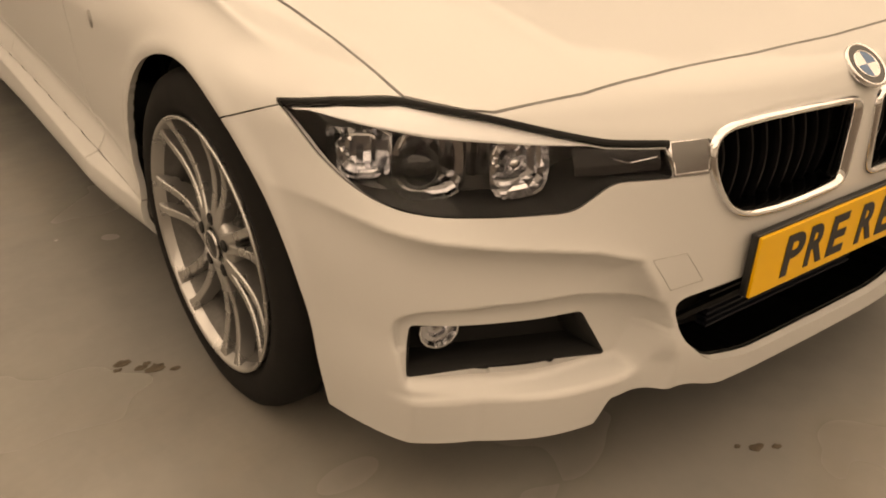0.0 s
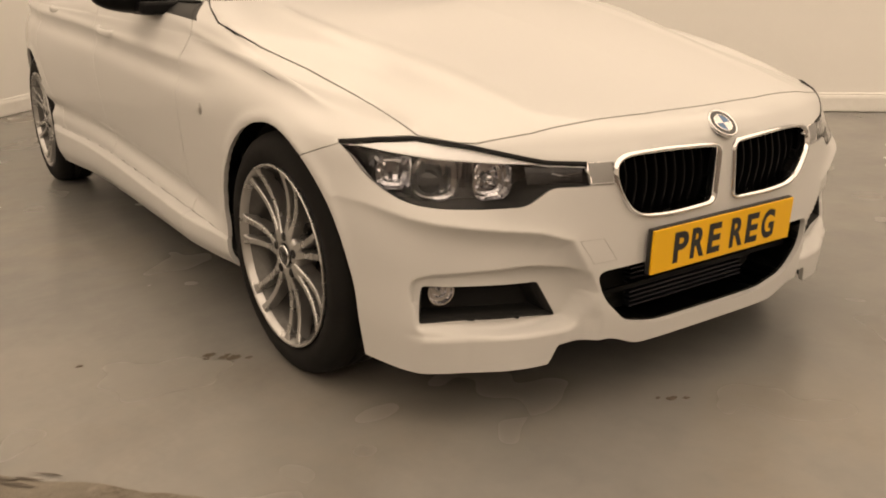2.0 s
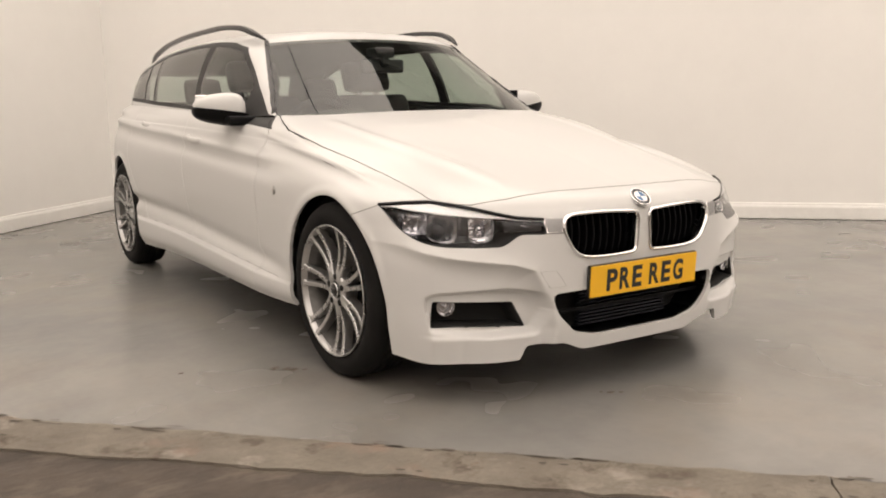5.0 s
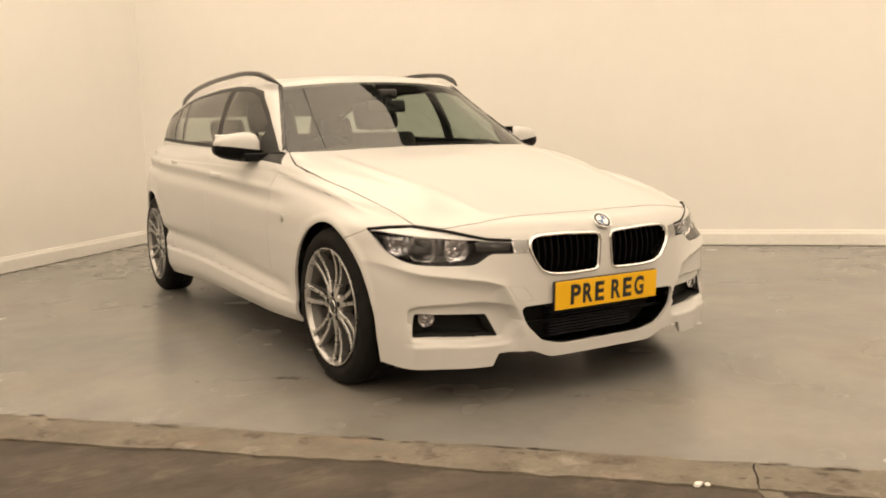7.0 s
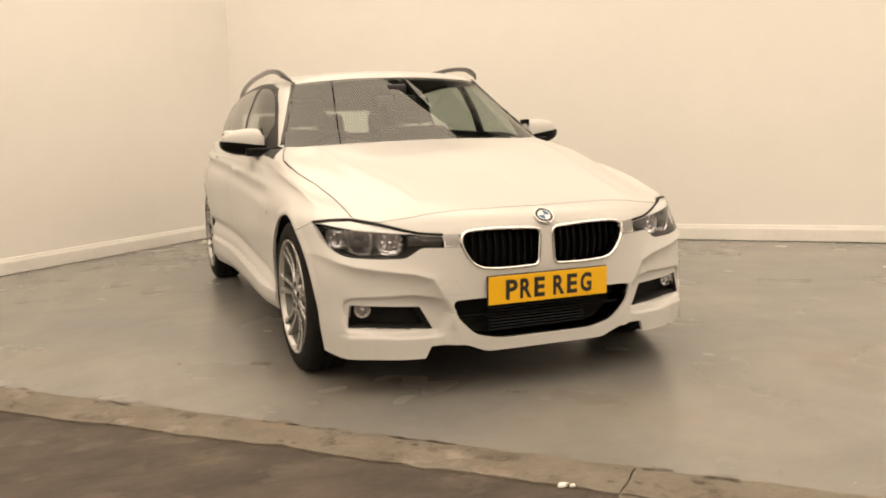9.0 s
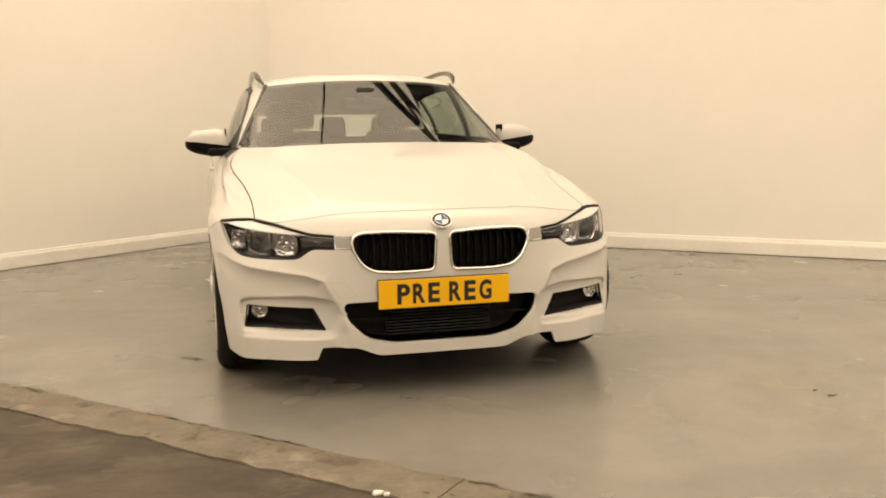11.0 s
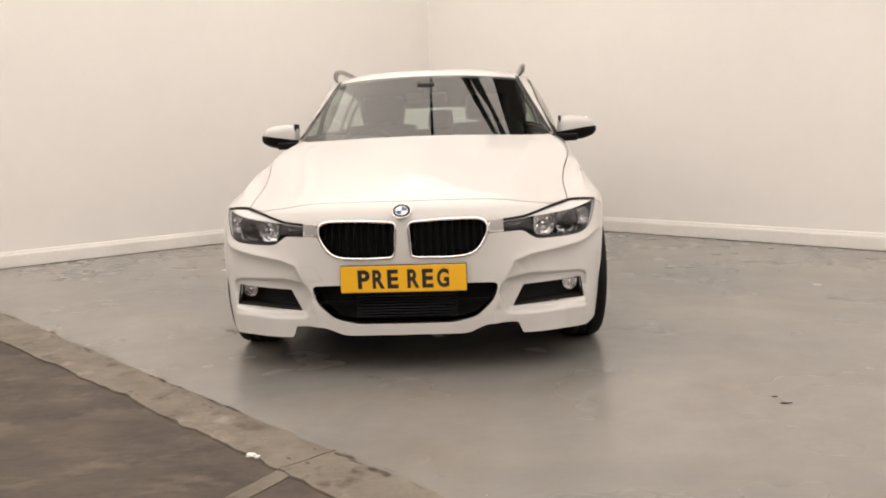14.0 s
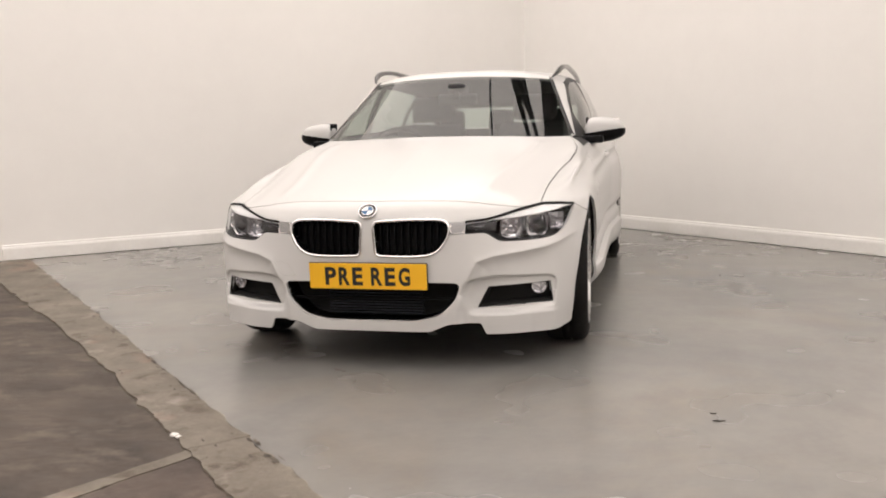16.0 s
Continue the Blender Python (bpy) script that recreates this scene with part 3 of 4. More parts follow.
# ---- wheels ----
def revolve(profile, n=72, axis="x"):
    """Turns a profile of (along, radius) about the x axis."""
    V, F, k = [], [], len(profile)
    for i in range(n):
        a = 2 * math.pi * i / n
        for x, r in profile:
            V.append((x, r * math.cos(a), r * math.sin(a)))
    for i in range(n):
        for j in range(k - 1):
            p, q = i * k + j, ((i + 1) % n) * k + j
            F.append((p, q, q + 1, p + 1))
    return np.array(V), F


def bar(path, widths, heights, up, edge=0.55, drop=0.25):
    """A bar with a rounded top along a path of points."""
    V, F = [], []
    up = Vector(up)
    for i, p in enumerate(path):
        p = Vector(p)
        d = (Vector(path[min(i + 1, len(path) - 1)]) - Vector(path[max(i - 1, 0)])).normalized()
        side = d.cross(up).normalized()
        w, h = widths[i] / 2, heights[i]
        for s, t in ((-1, -1), (-1, -drop), (-edge, 0), (edge, 0), (1, -drop), (1, -1)):
            V.append(p + side * (w * s) + up * (h * t))
    for i in range(len(path) - 1):
        for j in range(6):
            a, b2 = i * 6 + j, i * 6 + (j + 1) % 6
            F.append((a, b2, b2 + 6, a + 6))
    n = len(path) - 1
    F += [tuple(range(5, -1, -1)), tuple(n * 6 + j for j in range(6))]
    return np.array([tuple(v) for v in V]), F


def build_wheel():
    """A wheel about the x axis whose face looks towards +x, with its outer wall at x = 0."""
    w = empty("wheel")
    r = 0.335
    tyre = [(-0.03, 0.240), (-0.008, 0.250), (0.0, 0.268), (0.002, 0.288), (-0.004, 0.308), (-0.016, 0.325), (-0.03, 0.332), (-0.05, r), (-0.075, r), (-0.077, r - 0.007), (-0.083, r - 0.007), (-0.085, r), (-0.112, r), (-0.114, r - 0.007), (-0.12, r - 0.007), (-0.122, r), (-0.15, r), (-0.175, 0.332), (-0.19, 0.325), (-0.202, 0.30), (-0.2, 0.26), (-0.19, 0.24)]
    mesh_object("tyre", *revolve(tyre, 96), M_RUBBER, w, "black low-profile rubber tyre")
    face = [(-0.02, 0.2415), (-0.004, 0.2515), (0.002, 0.252), (0.003, 0.248), (-0.002, 0.2445), (-0.02, 0.239)]
    mesh_object("rim", *revolve(face, 96), M_ALLOY, w, "silver alloy wheel rim")
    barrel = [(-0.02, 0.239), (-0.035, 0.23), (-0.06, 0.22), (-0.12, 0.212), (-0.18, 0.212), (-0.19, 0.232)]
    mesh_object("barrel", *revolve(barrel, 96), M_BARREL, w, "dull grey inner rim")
    spoke = []
    for sign in (-1, 1):
        pts, wid, hei = [], [], []
        for i in range(15):
            s = i / 14
            rad = 0.052 + s * 0.190
            off = sign * (0.0085 + 0.0265 * max(0.0, s - 0.06) ** 0.9)
            dish = -0.017 - 0.010 * math.sin(math.pi * min(1, s * 1.05)) + 0.014 * s ** 3
            pts.append((dish, off, rad))
            wid.append(0.0175 + 0.014 * max(0, s - 0.90) / 0.1 + 0.008 * max(0, 0.2 - s) / 0.2)
            hei.append(0.046 - 0.014 * s)
        spoke.append(bar(pts, wid, hei, (1, 0, 0), 0.78, 0.07))
    # the web that joins the pair near the hub, and the recessed floor between them
    spoke.append(bar([(-0.018, 0.0, 0.045), (-0.020, 0.0, 0.072), (-0.027, 0.0, 0.088)], [0.040, 0.030, 0.020], [0.03] * 3, (1, 0, 0), 0.8, 0.1))
    V, F = joined(*spoke)
    base = mesh_object("spoke", V, F, M_ALLOY, w, "machined silver twin spoke", smooth=False)
    for k in range(1, 7):
        o = base.copy()
        scene.collection.objects.link(o)
        o.parent = w
        o.rotation_euler = (2 * math.pi * k / 7, 0, 0)
    hub = [(-0.08, 0.064), (-0.028, 0.068), (-0.021, 0.063), (-0.018, 0.045), (-0.017, 0.036), (-0.024, 0.035)]
    mesh_object("hub", *revolve(hub, 40), M_ALLOY, w)
    mesh_object("hub_cap", *revolve([(-0.024, 0.03), (-0.015, 0.029), (-0.012, 0.025), (-0.0105, 0.0)], 32), M_GLOSS, w, "round centre cap")
    cap = [(-0.0145, 0.0295), (-0.0115, 0.0275), (-0.0115, 0.0265), (-0.0135, 0.0255)]
    mesh_object("cap_ring", *revolve(cap, 32), M_CHROME, w)
    # solid black plugs stand in for the shade inside the bolt holes
    for k in range(5):
        a = 2 * math.pi * (k + 0.5) / 5
        V, F = revolve([(-0.03, 0.0125), (-0.0165, 0.0125), (-0.0165, 0.0), (-0.0165, 0.0)], 12)
        V[:, 1] += 0.053 * math.cos(a)
        V[:, 2] += 0.053 * math.sin(a)
        mesh_object("bolt_hole_shade", V, F, M_DARK, w)
    disc = [(-0.1, 0.06), (-0.1, 0.165), (-0.125, 0.165), (-0.125, 0.06)]
    mesh_object("brake_disc", *revolve(disc, 64), M_DISC, w, "worn grey steel brake disc")
    mesh_object("backing_plate", *revolve([(-0.135, 0.0), (-0.135, 0.205)], 48), M_DARK, w)
    bm = bmesh.new()
    box(bm, (-0.14, -0.175, -0.07), (-0.075, -0.115, 0.07), bevel=0.012)
    part("caliper", bm, M_DISC, w)
    return w


M_DISC = material("cast_iron", (0.06, 0.056, 0.052), 0.45, 0.6)
wheel = build_wheel()
wheel.parent = car
R = 0.336
spots = [(0.882, 0.722, 1), (-0.882, 0.722, -1), (0.925, 3.75, 1), (-0.925, 3.75, -1)]
wheel.matrix_basis = pose(spots[0][0], spots[0][1], R, 5, 0, 2)
for k, (x, y, s) in enumerate(spots[1:]):
    copy_thing(wheel, pose(x, y, R, (-18.5, 17, 9)[k], 0, (0 if s > 0 else 180) + (2 if y < 1 else 0)))

# wheel housings
for c in (ARCH_F, ARCH_R):
    for s in (1, -1):
        V, F = [], []
        n = 28
        for i in range(n + 1):
            a = math.pi * (i / n * 1.3 - 0.15)
            for x in (0.825, 0.62):
                V.append((s * x, c + (0.372 if c < 1 else 0.39) * math.cos(a), ARCH_Z + (0.365 if c < 1 else 0.382) * math.sin(a)))
        F = [(2 * i, 2 * i + 1, 2 * i + 3, 2 * i + 2) for i in range(n)]
        m = len(V)
        V.append((s * 0.62, c, ARCH_Z))
        F += [(2 * i + 1, m, 2 * i + 3) for i in range(n)]
        mesh_object("wheel_housing", np.array(V), F, M_DARK, car, "black felt wheel housing")

# floor pan
bm = bmesh.new()
box(bm, (-0.62, 0.12, 0.2), (0.62, 4.45, 0.26), bevel=0.02)
box(bm, (-0.82, 1.16, 0.2), (0.82, 3.18, 0.26), bevel=0.02)
part("underbody", bm, M_DARK, car, "black plastic underbody")


# ---- kidney grilles ----
def ring_along(points, lift, profile, s=1, close=True):
    """Sweeps a profile of (inwards, forwards) round an outline lying on the nose."""
    P = [np.array(p) for p in points]
    n = len(P)
    V, F, k = [], [], len(profile)
    middle = sum(P) / n
    for i in range(n):
        t = P[(i + 1) % n] - P[i - 1]
        t /= np.linalg.norm(t) + 1e-9
        inw = np.array([-t[1], t[0]])
        if inw @ (middle - P[i]) < 0:
            inw = -inw
        y = nose(*P[i])
        for a, f in profile:
            q = P[i] + inw * a
            V.append((s * q[0], y - f - lift, q[1]))
    for i in range(n):
        for j in range(k):
            p, q = i * k + j, ((i + 1) % n) * k + j
            r, t2 = i * k + (j + 1) % k, ((i + 1) % n) * k + (j + 1) % k
            F.append((p, q, t2, r) if s > 0 else (r, t2, q, p))
    return np.array(V), F


def patch(points, back, s=1):
    """A flat-ish sheet filling an outline, behind the nose by back."""
    P = [np.array(p) for p in points]
    mid = sum(P) / len(P)
    V = [(s * p[0], nose(*p) + back, p[1]) for p in P] + [(s * mid[0], nose(*mid) + back, mid[1])]
    n = len(P)
    F = [(i, (i + 1) % n, n) for i in range(n)]
    return np.array(V), F


for s in (1, -1):
    g = empty("kidney_grille")
    g.parent = car
    mesh_object("chrome_frame", *ring_along(KIDNEY, 0.0, [(-0.001, -0.03), (-0.002, 0.004), (0.001, 0.009), (0.005, 0.010), (0.009, 0.007), (0.012, -0.002), (0.015, -0.035)], s), M_CHROME, g, "polished chrome kidney frame")
    mesh_object("backing", *patch(KIDNEY, 0.075, s), M_DARK, g)
    for k in range(10):
        x = 0.048 + k * 0.031
        col = [z for z in np.linspace(0.46, 0.68, 120) if f_kidney(np.array([x]), np.array([z]))[0] > 0.006]
        if len(col) < 5:
            continue
        z0, z1 = col[0], col[-1]
        pts = []
        for i in range(9):
            z = z0 + (z1 - z0) * i / 8
            bow = 0.012 * math.sin(math.pi * i / 8)
            pts.append((s * x, nose(x, z) + 0.042 - bow, z))
        mesh_object("slat", *bar(pts, [0.0085] * 9, [0.03] * 9, (0, -1, 0)), M_SLAT, g, smooth=False)
    # chrome bridge between lamp and grille
    mesh_object("bridge", *ring_along([(0.417, 0.6445), (0.36, 0.643), (0.352, 0.62), (0.358, 0.592), (0.417, 0.5945)], 0.0, [(0, -0.03), (0, 0.002), (0.006, 0.004)], s), M_CHROME, g)
    mesh_object("bridge_face", *patch([(0.417, 0.6445), (0.36, 0.643), (0.352, 0.62), (0.358, 0.592), (0.417, 0.5945)], -0.003, s), M_LINK, g, "brushed chrome link beside the grille")

# ---- lower intake with radiator ----
low = empty("lower_grille")
low.parent = car
mesh_object("backing", *patch(INTAKE, 0.13), M_DARK, low)
V, F = ring_along(INTAKE, 0.0, [(0.0, 0.0), (0.002, -0.14)])
mesh_object("duct", V, F, M_SLAT, low, "black plastic intake duct")
for k in range(11):
    bm = bmesh.new()
    z = 0.236 + k * 0.0125
    box(bm, (-0.215, 0.075, z), (0.215, 0.1, z + 0.0055), bevel=0.001)
    part("radiator_fin", bm, M_ALLOYD, low)
bm = bmesh.new()
box(bm, (-0.40, 0.05, 0.30), (0.40, 0.062, 0.312), bevel=0.002)
part("crossbar", bm, M_SLAT, low)


# ---- fog lamps ----
M_REFLECT = material("lamp_chrome", (0.68, 0.68, 0.70), 0.11, 1.0)
for s in (1, -1):
    g = empty("fog_lamp")
    g.parent = car
    mesh_object("surround", *ring_along(FOG, 0.0, [(0.0, 0.001), (0.004, -0.002), (0.012, -0.07)], s), M_DARK, g, "black fog lamp recess")
    mesh_object("backing", *patch(FOG, 0.075, s), M_DARK, g)
    V, F = revolve([(0.0, 0.030), (0.003, 0.033), (0.006, 0.033), (0.006, 0.030), (-0.004, 0.026), (-0.004, 0.018), (-0.012, 0.015), (-0.012, 0.007), (0.002, 0.006), (0.003, 0.0)], 14)
    m = Matrix.Translation((s * 0.70, nose(0.70, 0.345) + 0.034, 0.347)) @ Matrix.Rotation(radians(-90 + s * 14), 4, "Z")
    mesh_object("reflector", np.array([tuple(m @ Vector(v)) for v in V]), F, M_REFLECT, g, "chrome fog lamp reflector", smooth=False)
    V, F = revolve([(0.004, 0.03), (0.009, 0.02), (0.011, 0.01), (0.0115, 0.0)], 32)
    mesh_object("lens", np.array([tuple(m @ Vector(v)) for v in V]), F, M_LENS, g, "clear ribbed fog lamp lens")


# ---- headlamps ----


def rim_wall(V, W, F):
    """Joins the rims of two sheets of the same pattern."""
    edges = {(i, j) for f in F for i, j in zip(f, list(f[1:]) + [f[0]])}
    rim = [(i, j) for i, j in edges if (j, i) not in edges]
    n = len(V)
    used = sorted({i for e in rim for i in e})
    at = {i: k for k, i in enumerate(used)}
    m = len(used)
    return np.concatenate([V[used], W[used]]), [(at[j], at[i], at[i] + m, at[j] + m) for i, j in sorted(rim)]


def spot(x, z, r, s, g, back, turn, deep=1.0):
    """A squarish reflector bowl pressed in flat facets, with a thin bright rim."""
    n, rows = 24, [(0.004, 1.04), (0.0, 1.0), (-0.014, 0.93), (-0.014, 0.80), (-0.028, 0.74), (-0.028, 0.58), (-0.042, 0.50), (-0.042, 0.32), (-0.05, 0.26), (-0.05, 0.0)]
    V, F = revolve([(p * deep if p < 0 else p, q * r) for p, q in rows], n)
    rnd = random.Random(int(x * 1000))
    tip = [rnd.uniform(-1, 1) for _ in range(n * len(rows))]
    for i, v in enumerate(V):
        a = math.atan2(v[2], v[1])
        k = (abs(math.cos(a)) ** 3.4 + abs(math.sin(a)) ** 3.4) ** (-1 / 3.4)
        v[1:] *= k
        if 2 < i % len(rows):
            v[0] += 0.004 * tip[(i // len(rows)) // 3 * len(rows) + (i % len(rows)) // 2]
    m = Matrix.Translation((s * x, nose(x, z) + back, z)) @ Matrix.Rotation(radians(-90 + s * turn), 4, "Z")
    mesh_object("reflector", np.array([tuple(m @ Vector(v)) for v in V]), F, M_REFLECT, g, "faceted chrome lamp reflector", smooth=False)
    return m


for s in (1, -1):
    g = empty("headlamp")
    g.parent = car
    skin = flip(lamp_skin)
    skin = skin if s > 0 else mirrored(*skin)
    mesh_object("cover", *skirted(*scaled_out(skin, -0.001), 0.003), M_LENS, g, "clear headlamp cover")
    back = skin[0].copy()
    back[:, 1] += 0.115 - 0.02 * np.abs(np.abs(back[:, 0]) - 0.62)
    mesh_object("housing", back, skin[1], M_LAMPBLACK, g, "black headlamp housing")
    mesh_object("side_wall", *rim_wall(skin[0], back, skin[1]), M_DARK, g)
    # light brow: a smooth blade under the lamp's upper edge
    V, F, n = [], [], 61
    for i in range(n):
        x = 0.418 + (0.826 - 0.418) * i / (n - 1)
        z1 = -0.006 + min(np.interp(x, [0.415, 0.50, 0.55, 0.63, 0.715, 0.779, 0.838], [0.645, 0.652, 0.665, 0.688, 0.704, 0.701, 0.692]) - 0.004, 0.70)
        z0 = min(np.interp(x, [0.41, 0.5, 0.6, 0.70, 0.77, 0.826], [0.639, 0.644, 0.650, 0.659, 0.673, 0.688]), z1 - 0.002)
        for k in range(7):
            z = z0 + (z1 - z0) * k / 6
            V.append((s * x, nose(x, z) + 0.007 + 0.4 * (z - z0), z))
        V.append((s * x, nose(x, z0) + 0.05, z0 - 0.002))
        if i:
            p, q = (i - 1) * 8, i * 8
            for k in range(6):
                F.append([p + k, q + k, q + k + 1, p + k + 1][::s])
            F.append([p + 7, q + 7, q, p][::s])
    mesh_object("brow", np.array(V), F, M_SILVER, g, "satin silver light brow")
    # black rubber seal along the lamp's upper edge
    pts = []
    for i in range(41):
        x = 0.418 + (0.834 - 0.418) * i / 40
        z = np.interp(x, [0.415, 0.50, 0.55, 0.63, 0.715, 0.779, 0.838], [0.645, 0.652, 0.665, 0.688, 0.704, 0.701, 0.692]) - 0.003
        pts.append((s * x, nose(x, z) - 0.0015, z))
    mesh_object("upper_seal", *bar(pts, [0.010] * 41, [0.012] * 41, (0, -1, 0)), M_DARK, g, "black rubber lamp seal")
    # ribbed chrome behind the outer lamps
    V, F = [], []
    for i in range(25):
        x = 0.61 + 0.183 * i / 24
        for z in (0.584, 0.608, 0.634, 0.658):
            V.append((s * x, nose(min(x, 0.79), 0.625) + 0.075 + (0.012 if i % 2 else 0.0) - 0.12 * (z - 0.584), z))
    F = [[i * 4 + k, i * 4 + 4 + k, i * 4 + 5 + k, i * 4 + 1 + k][::s] for i in range(24) for k in range(3)]
    mesh_object("chrome_panel", np.array(V), F, M_REFLECT, g, "ribbed chrome lamp lining", smooth=False)
    m = spot(0.695, 0.613, 0.052, s, g, 0.05, 26, 1.2)
    V, F = revolve([(-0.05, 0.034), (-0.016, 0.034), (-0.006, 0.030), (0.002, 0.018), (0.004, 0.0)], 32)
    V[:, 1] += 0.012 * s
    V[:, 2] -= 0.012
    mesh_object("projector_lens", np.array([tuple(m @ Vector(v)) for v in V]), F, M_GLOSS, g, "dark projector lens")
    m = spot(0.59, 0.608, 0.045, s, g, 0.046, 15)
    V, F = revolve([(-0.05, 0.010), (-0.014, 0.010), (-0.010, 0.007), (-0.010, 0.0)], 20)
    mesh_object("bulb_shield", np.array([tuple(m @ Vector(v)) for v in V]), F, M_CHROME, g)
    m = spot(0.766, 0.622, 0.034, s, g, 0.05, 38, 0.7)
    # upright chrome divider beside the main lamp
    bm = bmesh.new()
    box(bm, (0.737, 0.0, 0.574), (0.743, 0.05, 0.662), bevel=0.001)
    for v in bm.verts:
        v.co.y += nose(0.74, 0.62) + 0.035
        v.co.x *= s
    part("divider", bm, M_REFLECT, g)
    # satin panel towards the grille with a bent chrome hairline
    V, F = [], []
    for i in range(13):
        x = 0.42 + 0.115 * i / 12
        for z in (0.600, 0.612, 0.626, 0.637):
            V.append((s * x, nose(x, z) + 0.016 + 0.10 * max(0, x - 0.50) + 0.15 * abs(z - 0.618), z))
    F = [[i * 4 + k, i * 4 + 4 + k, i * 4 + 5 + k, i * 4 + 1 + k][::s] for i in range(12) for k in range(3)]
    mesh_object("inner_panel", np.array(V), F, M_LAMPBLACK, g, "smooth black lamp panel")
    pts = [(s * x, nose(x, z) + 0.008, z) for x, z in ((0.432, 0.623), (0.45, 0.6205), (0.468, 0.618), (0.478, 0.620), (0.49, 0.6245))]
    mesh_object("trim_line", *bar(pts, [0.0022] * 5, [0.003] * 5, (0, -1, 0)), M_CHROME, g, "thin chrome accent line", smooth=False)

# ---- badge on the nose ----
badge = empty("badge")
badge.parent = car
bm_m = Matrix.Translation((0, nose(0, 0.69) - 0.003, 0.691)) @ Matrix.Rotation(radians(-48), 4, "X") @ Matrix.Rotation(radians(-90), 4, "Z")
place = lambda V: np.array([tuple(bm_m @ Vector(v)) for v in V])
V, F = revolve([(-0.004, 0.041), (0.003, 0.041), (0.0045, 0.039), (0.003, 0.037)], 48)
mesh_object("rim", place(V), F, M_CHROME, badge, "chrome badge rim")
V, F = revolve([(0.003, 0.0375), (0.003, 0.025)], 48)
mesh_object("band", place(V), F, M_GLOSS, badge, "black badge band")
V, F = revolve([(0.0032, 0.0262), (0.0045, 0.0255), (0.0045, 0.0245), (0.0032, 0.0238)], 48)
mesh_object("inner_rim", place(V), F, M_CHROME, badge)
for q in range(4):
    V = [(0.0035, 0, 0)] + [(0.0035, 0.0245 * math.cos(a), 0.0245 * math.sin(a)) for a in np.linspace(q * math.pi / 2, (q + 1) * math.pi / 2, 13)]
    mesh_object("quadrant", place(V), [tuple(range(14))], M_BLUE if q % 2 == 0 else M_WHITE, badge)

# ---- plate ----
plate = empty("registration_plate")
plate.parent = car
TILT_P = pose(0, -0.036, 0.4155, 4.0)
bm = bmesh.new()
box(bm, (-0.26, 0.0, -0.0555), (0.26, 0.006, 0.0555), TILT_P, bevel=0.0015)
part("plate", bm, M_YELLOW, plate, "yellow reflective plate")
bm = bmesh.new()
box(bm, (-0.262, 0.006, -0.057), (0.262, 0.02, 0.058), TILT_P, bevel=0.003)
part("plate_holder", bm, M_BLACK, plate, "black plastic plate holder")


def letter(ch, x, z, height, width, mat, parent, m):
    """One raised letter, its lower left corner at x, z of the plate."""
    cu = bpy.data.curves.new("letter", "FONT")
    cu.body, cu.size, cu.extrude, cu.offset = ch, 1.0, 0.02, 0.034
    ob = new("letter_form", cu)
    me = bpy.data.meshes.new_from_object(ob.evaluated_get(bpy.context.evaluated_depsgraph_get()))
    bpy.data.objects.remove(ob)
    P = np.array([v.co[:] for v in me.vertices])
    lo, hi = P.min(0), P.max(0)
    for v in me.vertices:
        u = (Vector(v.co) - Vector(lo))
        v.co = m @ Vector((x + u.x / (hi[0] - lo[0]) * width, -0.0006 - u.z / (hi[2] - lo[2]) * 0.0006, z + u.y / (hi[1] - lo[1]) * height))
    me.materials.clear()
    me.materials.append(mat)
    o = new("letter", me)
    o.parent = parent
    return o


for ch, x in zip("PREREG", (-0.1885, -0.1275, -0.0665, 0.0165, 0.0775, 0.1385)):
    letter(ch, x, -0.0395, 0.079, 0.05 if ch != "E" else 0.046, M_BLACK, plate, TILT_P)

